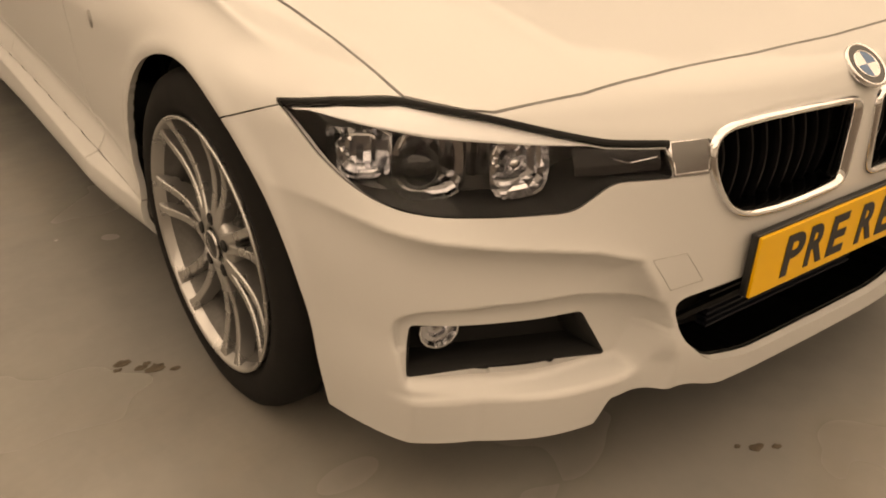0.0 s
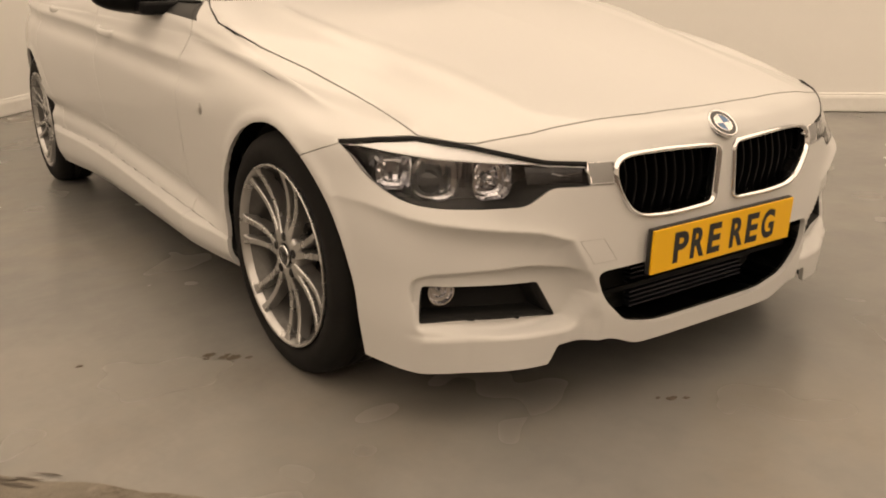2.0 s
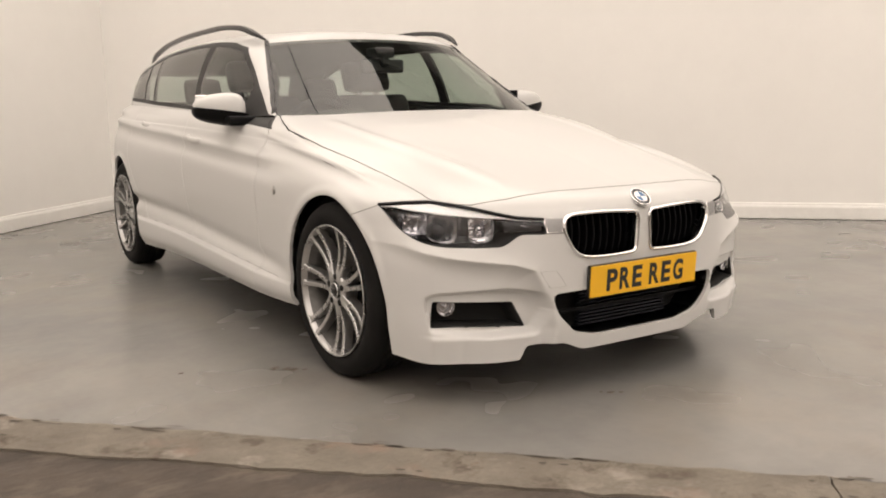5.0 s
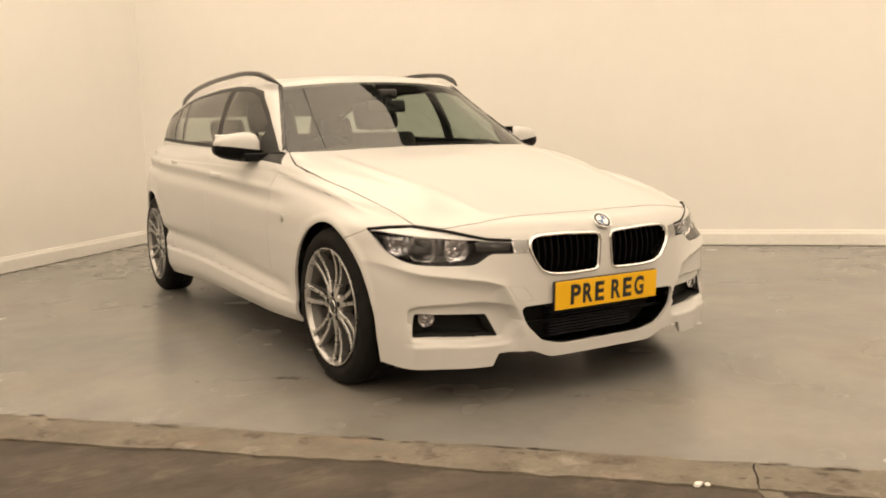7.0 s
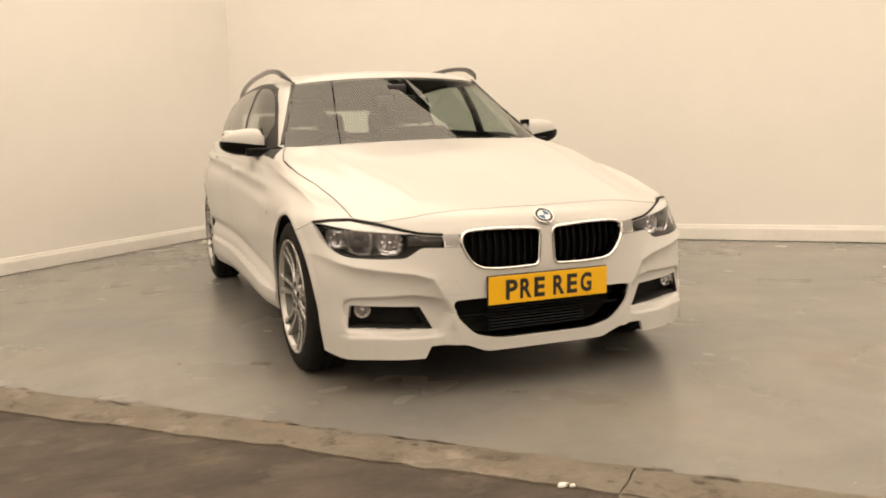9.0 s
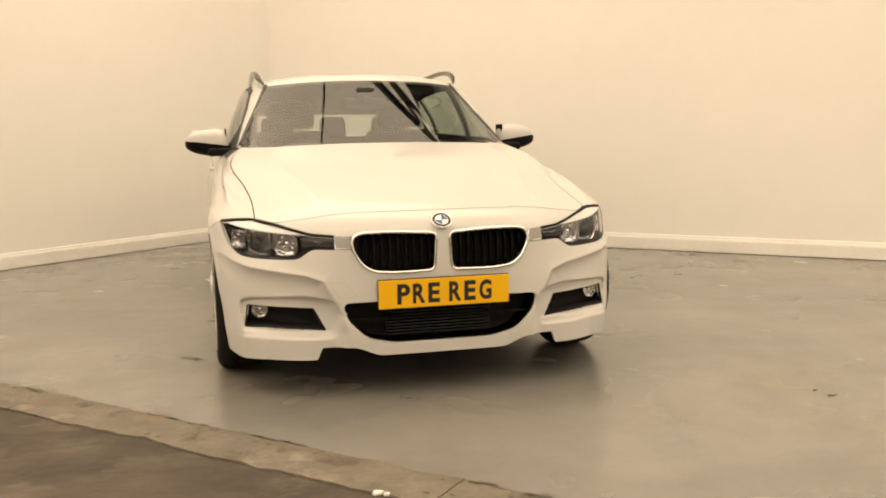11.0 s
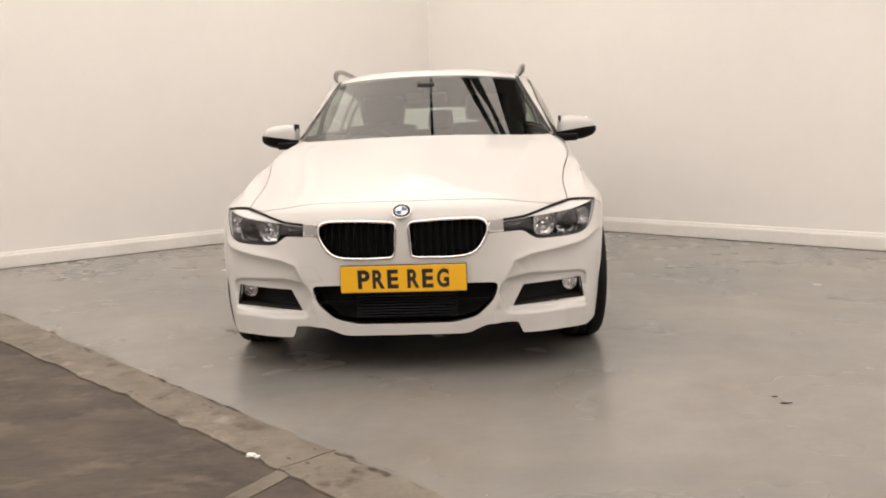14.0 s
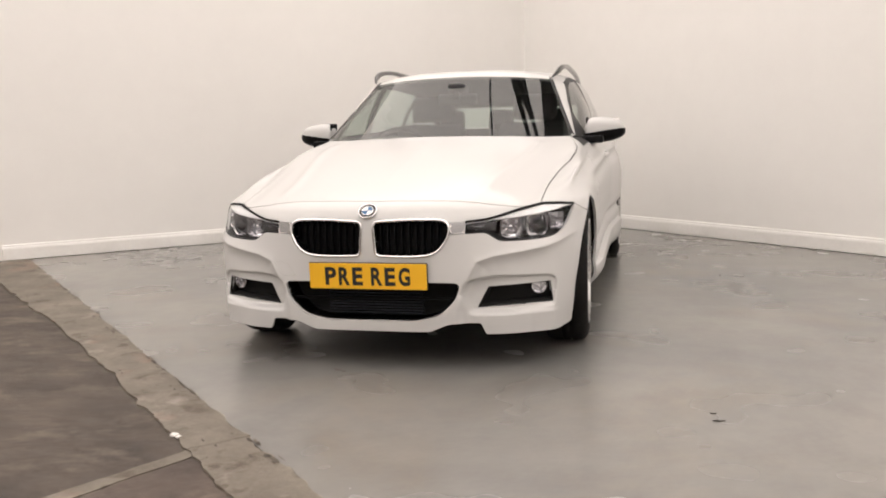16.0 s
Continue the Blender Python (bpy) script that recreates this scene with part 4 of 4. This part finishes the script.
# ---- door mirrors ----
def build_mirror(s):
    g = empty("door_mirror")
    g.parent = car

    def blob(name, lo, hi, mat, power, label="", cut=None):
        bm = bmesh.new()
        bmesh.ops.create_uvsphere(bm, u_segments=40, v_segments=24, radius=1.0)
        c, h = (Vector(lo) + Vector(hi)) / 2, (Vector(hi) - Vector(lo)) / 2
        for v in bm.verts:
            p = [math.copysign(abs(q) ** power, q) for q in v.co]
            # taper towards the tip, flat at the rear
            t = max((p[0] + 1) / 2, 0.0)
            v.co = Vector((c.x + p[0] * h.x, c.y + p[1] * h.y * (1 - 0.25 * t) + 0.035 * t, lo[2] + (p[2] + 1) * h.z * (1 - 0.34 * t ** 1.5)))
        if cut is not None:
            bmesh.ops.bisect_plane(bm, geom=bm.verts[:] + bm.edges[:] + bm.faces[:], plane_co=(0, 0, cut[0]), plane_no=(0, 0, cut[1]), clear_outer=True)
        for v in bm.verts:
            v.co.z -= 0.03 * (1.02 - v.co.x) / 0.22
            v.co.x *= s
        if s < 0:
            bmesh.ops.reverse_faces(bm, faces=bm.faces[:])
        return part(name, bm, mat, g, label, smooth=True)

    blob("cap", (0.788, 1.735, 0.965), (1.014, 1.895, 1.122), M_PAINT, 0.6, "white painted mirror cap", (1.026, -1))
    blob("lower_shell", (0.770, 1.724, 0.958), (1.024, 1.90, 1.11), M_SLAT, 0.75, "black plastic mirror base", (1.024, 1))
    bm = bmesh.new()
    box(bm, (0.815, 1.885, 0.99), (0.985, 1.892, 1.08), bevel=0.003)
    for v in bm.verts:
        v.co.y += 0.03 * (v.co.x - 0.8) / 0.2
        v.co.x *= s
    part("mirror_glass", bm, M_CHROME, g, "mirror glass")
    bm = bmesh.new()
    box(bm, (0.797, 1.765, 0.955), (0.806, 1.88, 1.09), bevel=0.004)
    for v in bm.verts:
        v.co.x *= s
    part("hinge_edge", bm, M_SLAT, g, "black hinge edge")
    bm = bmesh.new()
    box(bm, (0.765, 1.70, 0.938), (0.90, 1.85, 0.982), bevel=0.012)
    for v in bm.verts:
        v.co.x *= s
    part("arm", bm, M_SLAT, g)


for s in (1, -1):
    build_mirror(s)

# ---- roof rails ----
for s in (1, -1):
    knots = [(0.572, 2.03, 1.353), (0.592, 2.10, 1.39), (0.606, 2.22, 1.427), (0.614, 2.42, 1.45), (0.615, 2.9, 1.456), (0.609, 3.4, 1.442), (0.598, 3.8, 1.407), (0.586, 4.05, 1.358), (0.574, 4.16, 1.312)]
    t = np.r_[0, np.cumsum(np.linalg.norm(np.diff(np.array(knots), axis=0), axis=1))]
    P = spline(knots, t, [6] * (len(knots) - 1))
    thin = [0.35 + 0.65 * min(1.0, i / 8, (len(P) - 1 - i) / 8) for i in range(len(P))]
    mesh_object("roof_rail", *bar([(s * p[0], p[1], p[2]) for p in P], [0.028 * k for k in thin], [0.026 * k for k in thin], (0, 0, 1)), M_GLOSS, car, "gloss black roof rail", smooth=True)

# ---- door handles ----
for doors, y, z in ((doors_front, 2.32, 0.852), (doors_rear, 3.21, 0.915)):
    for door, s in zip(doors, (1, -1)):
        x = 0.872 if y < 3 else 0.868
        pts = [(s * (x + 0.004 + 0.032 * math.sin(math.pi * i / 10) ** 0.6), y - 0.11 + 0.022 * i, z + 0.0015 * i) for i in range(11)]
        # black bar behind the handle paints the shadow inside its recess
        back = [(s * (x - 0.002), y - 0.12 + 0.024 * i, z + 0.0015 * i - 0.004) for i in range(11)]
        mesh_object("recess_shade", *bar(back, [0.012 + 0.03 * math.sin(math.pi * i / 10) for i in range(11)], [0.01] * 11, (s, 0, 0)), M_SHUT, door)
        mesh_object("handle", *bar(pts, [0.026] * 11, [0.02] * 11, (s, 0, 0)), M_PAINT, door, "white door handle", smooth=True)

# fender roundels
for s in (1, -1):
    V, F = revolve([(0.0, 0.02), (0.003, 0.019), (0.004, 0.0)], 28)
    V[:, 0] += 0.8915
    V[:, 1] += 1.22
    V[:, 2] += 0.68
    V[:, 0] *= s
    mesh_object("side_emblem", V, F, M_ALLOY, car, "small round silver side emblem")

# tow hook cover outline
for s in (-1,):
    path = [(0.443, 0.468), (0.38, 0.466), (0.34, 0.408), (0.405, 0.408)]
    for (x0, z0), (x1, z1) in zip(path, path[1:] + path[:1]):
        pts = [(s * (x0 + (x1 - x0) * i / 6), nose(x0 + (x1 - x0) * i / 6, z0 + (z1 - z0) * i / 6) - 0.0008, z0 + (z1 - z0) * i / 6) for i in range(7)]
        mesh_object("cover_seam", *bar(pts, [0.0007] * 7, [0.002] * 7, (0, -1, 0)), M_SEAM, car)

# ---- cabin furnishings ----
def cushion(bm, lo, hi, m=None, bevel=0.04):
    box(bm, lo, hi, m, bevel)


def build_seat(x, y):
    seat = empty("car_seat")
    seat.parent = car
    bm = bmesh.new()
    cushion(bm, (x - 0.26, y - 0.28, 0.42), (x + 0.26, y + 0.25, 0.56))
    part("seat_cushion", bm, M_LEATHER, seat, smooth=True)
    lean = Matrix.Translation((x, y + 0.24, 0.52)) @ Matrix.Rotation(radians(-22), 4, "X")
    bm = bmesh.new()
    cushion(bm, (-0.25, -0.06, 0.0), (0.25, 0.08, 0.60), lean, 0.05)
    part("backrest", bm, M_LEATHER, seat, smooth=True)
    bm = bmesh.new()
    cushion(bm, (-0.155, -0.04, 0.63), (0.155, 0.06, 0.82), lean, 0.04)
    part("headrest", bm, M_LEATHER, seat, smooth=True)
    for s in (-0.06, 0.06):
        bm = bmesh.new()
        box(bm, (s - 0.006, 0.0, 0.58), (s + 0.006, 0.012, 0.68), lean)
        part("headrest_post", bm, M_CHROME, seat)


for x in (-0.37, 0.37):
    build_seat(x, 2.25)
bench = empty("rear_bench")
bench.parent = car
bm = bmesh.new()
box(bm, (-0.66, 2.85, 0.42), (0.66, 3.35, 0.58), bevel=0.05)
part("bench_cushion", bm, M_LEATHER, bench)
lean = Matrix.Translation((0, 3.32, 0.52)) @ Matrix.Rotation(radians(-20), 4, "X")
bm = bmesh.new()
box(bm, (-0.66, -0.06, 0), (0.66, 0.08, 0.55), lean, 0.05)
part("bench_backrest", bm, M_LEATHER, bench)
for x in (-0.42, 0.0, 0.42):
    bm = bmesh.new()
    box(bm, (x - (0.12 if x else 0.10), -0.04, 0.545), (x + (0.12 if x else 0.10), 0.06, 0.72), lean, 0.04)
    part("headrest", bm, M_LEATHER, bench)

# dashboard: a swept section across the car
sec = [(1.40, 0.62), (1.40, 0.93), (1.48, 0.955), (1.62, 0.965), (1.74, 0.955), (1.82, 0.92), (1.84, 0.86), (1.80, 0.78), (1.76, 0.6)]
V, F = [], []
for i in range(21):
    x = -0.70 + 1.4 * i / 20
    hood = 0.045 * math.exp(-((x + 0.37) / 0.17) ** 2)
    for y, z in sec:
        V.append((x, y + 0.05 * (x / 0.7) ** 2 - 0.02, z + (hood if 1.55 < y < 1.8 else 0)))
k = len(sec)
F = [(i * k + j, i * k + j + 1, (i + 1) * k + j + 1, (i + 1) * k + j) for i in range(20) for j in range(k - 1)]
mesh_object("dashboard", np.array(V), F, M_TRIM, car, "dark grey moulded dashboard")
# steering wheel
st = empty("steering_wheel")
st.parent = car
tilt = Matrix.Translation((-0.37, 1.93, 0.88)) @ Matrix.Rotation(radians(25), 4, "X")
V, F = [], []
for i in range(40):
    a = 2 * math.pi * i / 40
    for j in range(8):
        b2 = 2 * math.pi * j / 8
        r = 0.185 + 0.016 * math.cos(b2)
        V.append(tuple(tilt @ Vector((r * math.cos(a), 0.016 * math.sin(b2), r * math.sin(a)))))
F = [(i * 8 + j, i * 8 + (j + 1) % 8, ((i + 1) % 40) * 8 + (j + 1) % 8, ((i + 1) % 40) * 8 + j) for i in range(40) for j in range(8)]
mesh_object("wheel_rim", np.array(V), F, M_LEATHER, st)
bm = bmesh.new()
box(bm, (-0.09, -0.04, -0.07), (0.09, 0.02, 0.06), tilt, 0.02)
part("airbag_boss", bm, M_TRIM, st)
for a in (0, 180, 270):
    bm = bmesh.new()
    box(bm, (0.07, -0.012, -0.016), (0.18, 0.008, 0.016), tilt @ Matrix.Rotation(radians(-a), 4, "Y"), 0.004)
    part("spoke", bm, M_TRIM, st)
# inner mirror, hung from the screen
bm = bmesh.new()
box(bm, (-0.125, 1.86, 1.185), (0.125, 1.89, 1.255), bevel=0.014)
part("inner_mirror", bm, M_BLACK, car, "black interior mirror")
bm = bmesh.new()
box(bm, (-0.02, 1.83, 1.22), (0.02, 1.88, 1.30), bevel=0.008)
box(bm, (-0.055, 1.83, 1.26), (0.055, 1.95, 1.315), bevel=0.012)
part("mirror_mount", bm, M_BLACK, car)
# door cards, floor and boot floor
for s in (1, -1):
    V = [(s * 0.775, 1.5, 0.26), (s * 0.775, 4.3, 0.26), (s * 0.735, 1.6, 0.965), (s * 0.735, 4.2, 1.0), (s * 0.70, 1.6, 0.965), (s * 0.70, 4.2, 1.0)]
    mesh_object("door_card", np.array(V), [(0, 1, 3, 2), (2, 3, 5, 4)], M_TRIM, car, smooth=False)
bm = bmesh.new()
box(bm, (-0.775, 1.35, 0.262), (0.775, 4.35, 0.30))
box(bm, (-0.70, 3.45, 0.62), (0.70, 4.35, 0.64))
part("cabin_floor", bm, M_TRIM, car)
bm = bmesh.new()
box(bm, (-0.70, 3.5, 0.93), (0.70, 4.3, 0.945), bevel=0.004)
part("luggage_cover", bm, M_TRIM, car)
bm = bmesh.new()
box(bm, (-0.72, 1.33, 0.3), (0.72, 1.37, 0.93))
part("bulkhead", bm, M_DARK, car)

# black weather strips along the screen pillars
for s in (1, -1):
    pts = []
    for i in range(15):
        t = i / 14
        z = 0.99 + 0.355 * t
        x = 0.738 - 0.49 * (z - 0.985)
        near = TOP[0][np.argsort((TOP[0][:, 0] - x) ** 2 + (TOP[0][:, 2] - z) ** 2 + 10 * (TOP[0][:, 1] > 2.4))[:4]]
        pts.append((s * x, float(near[:, 1].mean()) - 0.004, z + 0.003))
    mesh_object("pillar_strip", *bar(pts, [0.024] * 15, [0.012] * 15, (s * 0.55, -0.6, 0.58)), M_GLOSS, car, "black screen pillar strip", smooth=True)


# ---- the room ----
TURN = Matrix.Rotation(ROOM, 4, "Z")


def slab(name, lo, hi, mat, label="", category="", bevel=0.0, kind="structure"):
    """A block in the room's own frame."""
    bm = bmesh.new()
    box(bm, lo, hi, TURN, bevel)
    ob = part(name, bm, mat)
    tagged(ob, label, category, "", kind)
    return ob


EDGE = STRIP - 0.205
FAR, SIDE, HIGH = -11.0, 10.0, 4.7
slab("floor", (-WALL_L, STRIP, -0.2), (SIDE, WALL_R, 0.0), M_FLOOR, "grey painted concrete floor with worn patches", "floor")
slab("wall_right", (-WALL_L - 0.2, WALL_R, -0.2), (SIDE, WALL_R + 0.2, 3.3), M_WALL, "plain white painted wall", "wall")
# unseen grey band over the wall, added to tone the reflection in the windscreen
slab("wall_upper", (-WALL_L - 0.2, WALL_R + 0.02, 3.3), (SIDE, WALL_R + 0.2, HIGH), M_UPPER, "unseen grey band added above the white wall to dull windscreen reflections", "wall")
slab("wall_left", (-WALL_L - 0.2, FAR, -0.2), (-WALL_L, WALL_R, HIGH), M_WALL, "plain white painted wall", "wall")
# unseen closing walls, made pale to throw light back on the car's front
slab("wall_behind", (-WALL_L - 0.2, FAR - 0.2, -0.2), (SIDE, FAR, HIGH), M_BOUNCE, "unseen pale closing wall that bounces light onto the car", "wall")
slab("wall_far_side", (SIDE, FAR - 0.2, -0.2), (SIDE + 0.2, WALL_R + 0.2, HIGH), M_BOUNCE, "unseen pale closing wall that bounces light onto the car", "wall")


def skirting(name, a, b, inward):
    """A moulded board along a wall from a to b."""
    sec = [(0.0, 0.007), (0.022, 0.007), (0.022, 0.10), (0.018, 0.115), (0.012, 0.122), (0.012, 0.132), (0.0, 0.14)]
    d = Vector(inward)
    V = [tuple(Vector(e) + d * o + Vector((0, 0, z))) for e in (a, b) for o, z in sec]
    n = len(sec)
    F = [(i, (i + 1) % n, n + (i + 1) % n, n + i) for i in range(n)] + [tuple(range(n - 1, -1, -1)), tuple(range(n, 2 * n))]
    bm = bmesh.new()
    vs = [bm.verts.new(TURN @ Vector(v)) for v in V]
    for f in F:
        bm.faces.new([vs[i] for i in f])
    bmesh.ops.recalc_face_normals(bm, faces=bm.faces[:])
    tagged(part(name, bm, M_SKIRT), "white painted skirting board", "skirting", "", "structure")


skirting("baseboard_right", (-WALL_L + 0.022, WALL_R - 0.0005, 0.0), (SIDE, WALL_R - 0.0005, 0.0), (0, -1, 0))
skirting("baseboard_left", (-WALL_L + 0.0005, EDGE, 0.0), (-WALL_L + 0.0005, WALL_R, 0.0), (1, 0, 0))


def ragged(name, outline_pts, z0, z1, mat, label, rough=0.008, cell=0.06):
    """A slab of old concrete with a crumbling edge."""
    P = []
    n = len(outline_pts)
    for i in range(n):
        p, q = np.array(outline_pts[i], float), np.array(outline_pts[(i + 1) % n], float)
        k = max(1, int(np.linalg.norm(q - p) / cell))
        for j in range(k):
            e = p + (q - p) * j / k
            w = noise.noise_vector(Vector((e[0] * 7, e[1] * 7, 3.1))) * rough + noise.noise_vector(Vector((e[0] * 23, e[1] * 23, 1.7))) * rough * 0.5
            P.append((e[0] + w.x, e[1] + w.y))
    bm = bmesh.new()
    top = [bm.verts.new(TURN @ Vector((x, y, z1))) for x, y in P]
    low = [bm.verts.new(TURN @ Vector((x, y, z0))) for x, y in P]
    bm.faces.new(top)
    m = len(P)
    for i in range(m):
        bm.faces.new((top[i], low[i], low[(i + 1) % m], top[(i + 1) % m]))
    bmesh.ops.recalc_face_normals(bm, faces=bm.faces[:])
    return tagged(part(name, bm, mat), label, "floor", "", "structure")


slab("ground", (-WALL_L, FAR, -0.25), (SIDE, STRIP, -0.02), M_OLD, "dark worn concrete floor", "floor")
# edging stones along the painted floor, with open joints between
joints = [-WALL_L, 0.53, 2.9, 5.2, 7.6, SIDE]
for a0, a1 in zip(joints, joints[1:]):
    front = [(a0 + 0.003, EDGE), (a1 - 0.003, EDGE)] if a0 > -1 else [(a0 + 0.003, EDGE - 0.22), (-3.2, EDGE - 0.12), (-1.9, EDGE - 0.035), (-0.8, EDGE), (a1 - 0.003, EDGE)]
    ragged("edging", front + [(a1 - 0.003, STRIP + 0.006), (a0 + 0.003, STRIP + 0.006)], -0.05, 0.002, M_EDGE, "pale crumbling concrete edging strip", 0.02, 0.025)
# old slabs in front of the edging, parted by a pale mortar band
ragged("slab_dark", [(-WALL_L, EDGE + 0.05), (0.505, EDGE + 0.05), (0.66, -1.375), (1.05, -2.5), (1.9, -5.0), (1.9, FAR), (-WALL_L, FAR)], -0.05, -0.006, M_OLD, "dark oil-stained concrete slab", 0.014)
ragged("mortar_band", [(0.508, EDGE + 0.05), (0.575, EDGE + 0.05), (0.735, -1.375), (1.125, -2.5), (1.98, -5.0), (1.905, -5.0), (1.055, -2.5), (0.664, -1.375)], -0.05, -0.004, M_EDGE, "pale mortar joint in old floor", 0.008, 0.04)
ragged("slab_red", [(0.578, EDGE + 0.05), (SIDE, EDGE + 0.05), (SIDE, -5.0), (1.985, -5.0), (1.13, -2.5), (0.74, -1.375)], -0.05, -0.006, M_OLDRED, "dark reddish concrete slab", 0.014)

# crumbled pits along the joint between the edging and the painted floor
rnd = random.Random(11)
V, F = [], []
for k in range(260):
    a0 = -4.6 + 0.034 * k + rnd.uniform(-0.03, 0.03)
    if noise.noise(Vector((a0 * 2.3, 2.0, 0.0))) < 0.06:
        continue
    b0, long_, wide = STRIP + rnd.gauss(0, 0.012), rnd.uniform(0.008, 0.06), rnd.uniform(0.002, 0.011)
    if rnd.random() < 0.22:
        b0, long_, wide = rnd.uniform(EDGE + 0.02, STRIP), rnd.uniform(0.006, 0.02), rnd.uniform(0.004, 0.012)
    n, m = 9, len(V)
    for i in range(n):
        w = 2 * math.pi * i / n
        k2 = rnd.uniform(0.55, 1.1)
        V.append(tuple(TURN @ Vector((a0 + long_ * k2 * math.cos(w), b0 + wide * k2 * math.sin(w), 0.0045))))
    F.append(tuple(range(m, m + n)))
tagged(mesh_object("edging_pits", np.array(V), F, M_PIT, smooth=False), "dark crumbled pits along the edging joint", "pits", "", "stuff")

# ---- roof: sheets with rooflights, purlins and steel trusses ----
slab("ceiling", (-WALL_L - 0.2, FAR - 0.2, HIGH), (SIDE + 0.2, WALL_R + 0.2, HIGH + 0.15), M_ROOF, "pale sheeted shed roof", "ceiling")


# unseen dark sheet, added so the windscreen's right side reflects something dark
slab("reflection_sheet", (-2.29, 3.73, HIGH - 0.03), (1.59, WALL_R, HIGH - 0.003), M_DARKSHEET, "unseen dark sheet added under the roof for the windscreen's dark reflection", "ceiling")


def rooflight(a0, a1, b0, b1):
    bm = bmesh.new()
    box(bm, (a0, b0, HIGH - 0.03), (a1, b1, HIGH - 0.004), TURN)
    tagged(part("rooflight", bm, M_SKYLIGHT), "bright translucent rooflight panel", "rooflight", "rooflights in the shed roof", "structure")


for a0 in np.arange(-4.9, 9.0, 1.3):
    near_edge = 3.72 if -2.5 < a0 < 1.0 else 4.5
    for b0, b1 in ((0.2, near_edge), (-4.4, -0.3), (-9.5, -5.0)):
        rooflight(a0, a0 + 1.2995, b0, b1)


# extra glowing strips by the left wall, added only to brighten it
for b0, b1 in ((0.2, 4.5), (-4.4, -0.3), (-9.5, -5.0)):
    rooflight(-5.15, -4.9005, b0, b1)

LATTICE = Matrix.Translation((1.2, 3.32, 0)) @ Matrix.Rotation(radians(-10), 4, "Z")


def truss(across, z0, z1, a0, a1):
    """A lattice girder of two chords and slanting braces."""
    t = tagged(empty("roof_truss"), "dark steel lattice roof truss", "truss", "roof trusses")
    for z, w in ((z0, 0.02), (z1, 0.025)):
        bm = bmesh.new()
        box(bm, (a0, across - w, z - 0.018), (a1, across + w, z + 0.018), LATTICE)
        part("chord", bm, M_STEEL, t)
    n = int((a1 - a0) / 0.6)
    for i in range(n):
        p, q = a0 + (a1 - a0) * i / n, a0 + (a1 - a0) * (i + 1) / n
        za, zb = (z0, z1) if i % 2 else (z1, z0)
        P, Q = LATTICE @ Vector((p, across, za)), LATTICE @ Vector((q, across, zb))
        d = Q - P
        bm = bmesh.new()
        box(bm, (-0.018, -0.018, 0), (0.018, 0.018, d.length), Matrix.Translation(P) @ d.to_track_quat("Z", "Y").to_matrix().to_4x4())
        part("brace", bm, M_STEEL, t)


truss(0.0, 3.95, 4.18, -1.0, 2.0)
truss(-5.2, 3.95, 4.18, -5.5, 8.0)
bm = bmesh.new()
P, Q = Vector((-0.22, -3.0, 4.02)), Vector((-0.1, 5.6, 4.02))
box(bm, (-0.013, -0.013, 0), (0.013, 0.013, (Q - P).length), Matrix.Translation(P) @ (Q - P).to_track_quat("Z", "Y").to_matrix().to_4x4())
tagged(part("conduit_pipe", bm, M_STEEL), "thin dark conduit pipe under the roof", "pipe", "", "structure")

# ---- small things on the floor ----
def litter(name, place, size, mat, label, seed):
    """A crumpled scrap."""
    rnd = random.Random(seed)
    bm = bmesh.new()
    bmesh.ops.create_icosphere(bm, subdivisions=2, radius=1.0)
    for v in bm.verts:
        k = 0.6 + 0.6 * rnd.random()
        v.co = Vector((v.co.x * size[0] * k, v.co.y * size[1] * k, max(0.0, (v.co.z * 0.5 + 0.5) * size[2] * k)))
    ob = part(name, bm, mat)
    ob.location = place
    return tagged(ob, label, "litter")


M_PAPER = noisy("scrap_paper", ((0.75, 0.73, 0.69), (0.82, 0.8, 0.77)), 20, (0.6, 0.8))
M_DIRT = noisy("brown_dirt", ((0.055, 0.042, 0.028), (0.10, 0.08, 0.055)), 30, (0.7, 0.9))
M_GRIT = noisy("dark_grit", ((0.03, 0.026, 0.02), (0.06, 0.05, 0.04)), 30, (0.7, 0.9))
litter("paper_scrap", (-0.425, -0.925, -0.006), (0.02, 0.012, 0.012), M_PAPER, "crumpled white paper scrap on concrete edging", 1)
litter("paper_scrap", (-0.40, -0.94, -0.006), (0.012, 0.01, 0.01), M_PAPER, "crumpled white paper scrap on concrete edging", 2)
litter("floor_debris", (1.405, -0.483, 0.0), (0.022, 0.006, 0.005), M_GRIT, "dark splinter lying on painted floor", 3)
litter("floor_debris", (1.39, -0.40, 0.0), (0.012, 0.005, 0.004), M_GRIT, "dark splinter lying on painted floor", 4)

for k, (x, y, r) in enumerate(((-1.028, 0.956, 0.02), (-0.972, 0.896, 0.024), (-1.0, 0.915, 0.014), (-0.94, 0.87, 0.012), (-1.36, 1.103, 0.012), (-0.985, 0.925, 0.011), (-1.045, 0.935, 0.01), (-0.15, -0.024, 0.016), (-0.118, -0.045, 0.011), (-0.176, -0.002, 0.008))):
    litter("oil_crumb", (x, y, 0.0), (r, r * 0.7, 0.002), M_DIRT, "dark flat dirt crumb on painted floor", 20 + k)
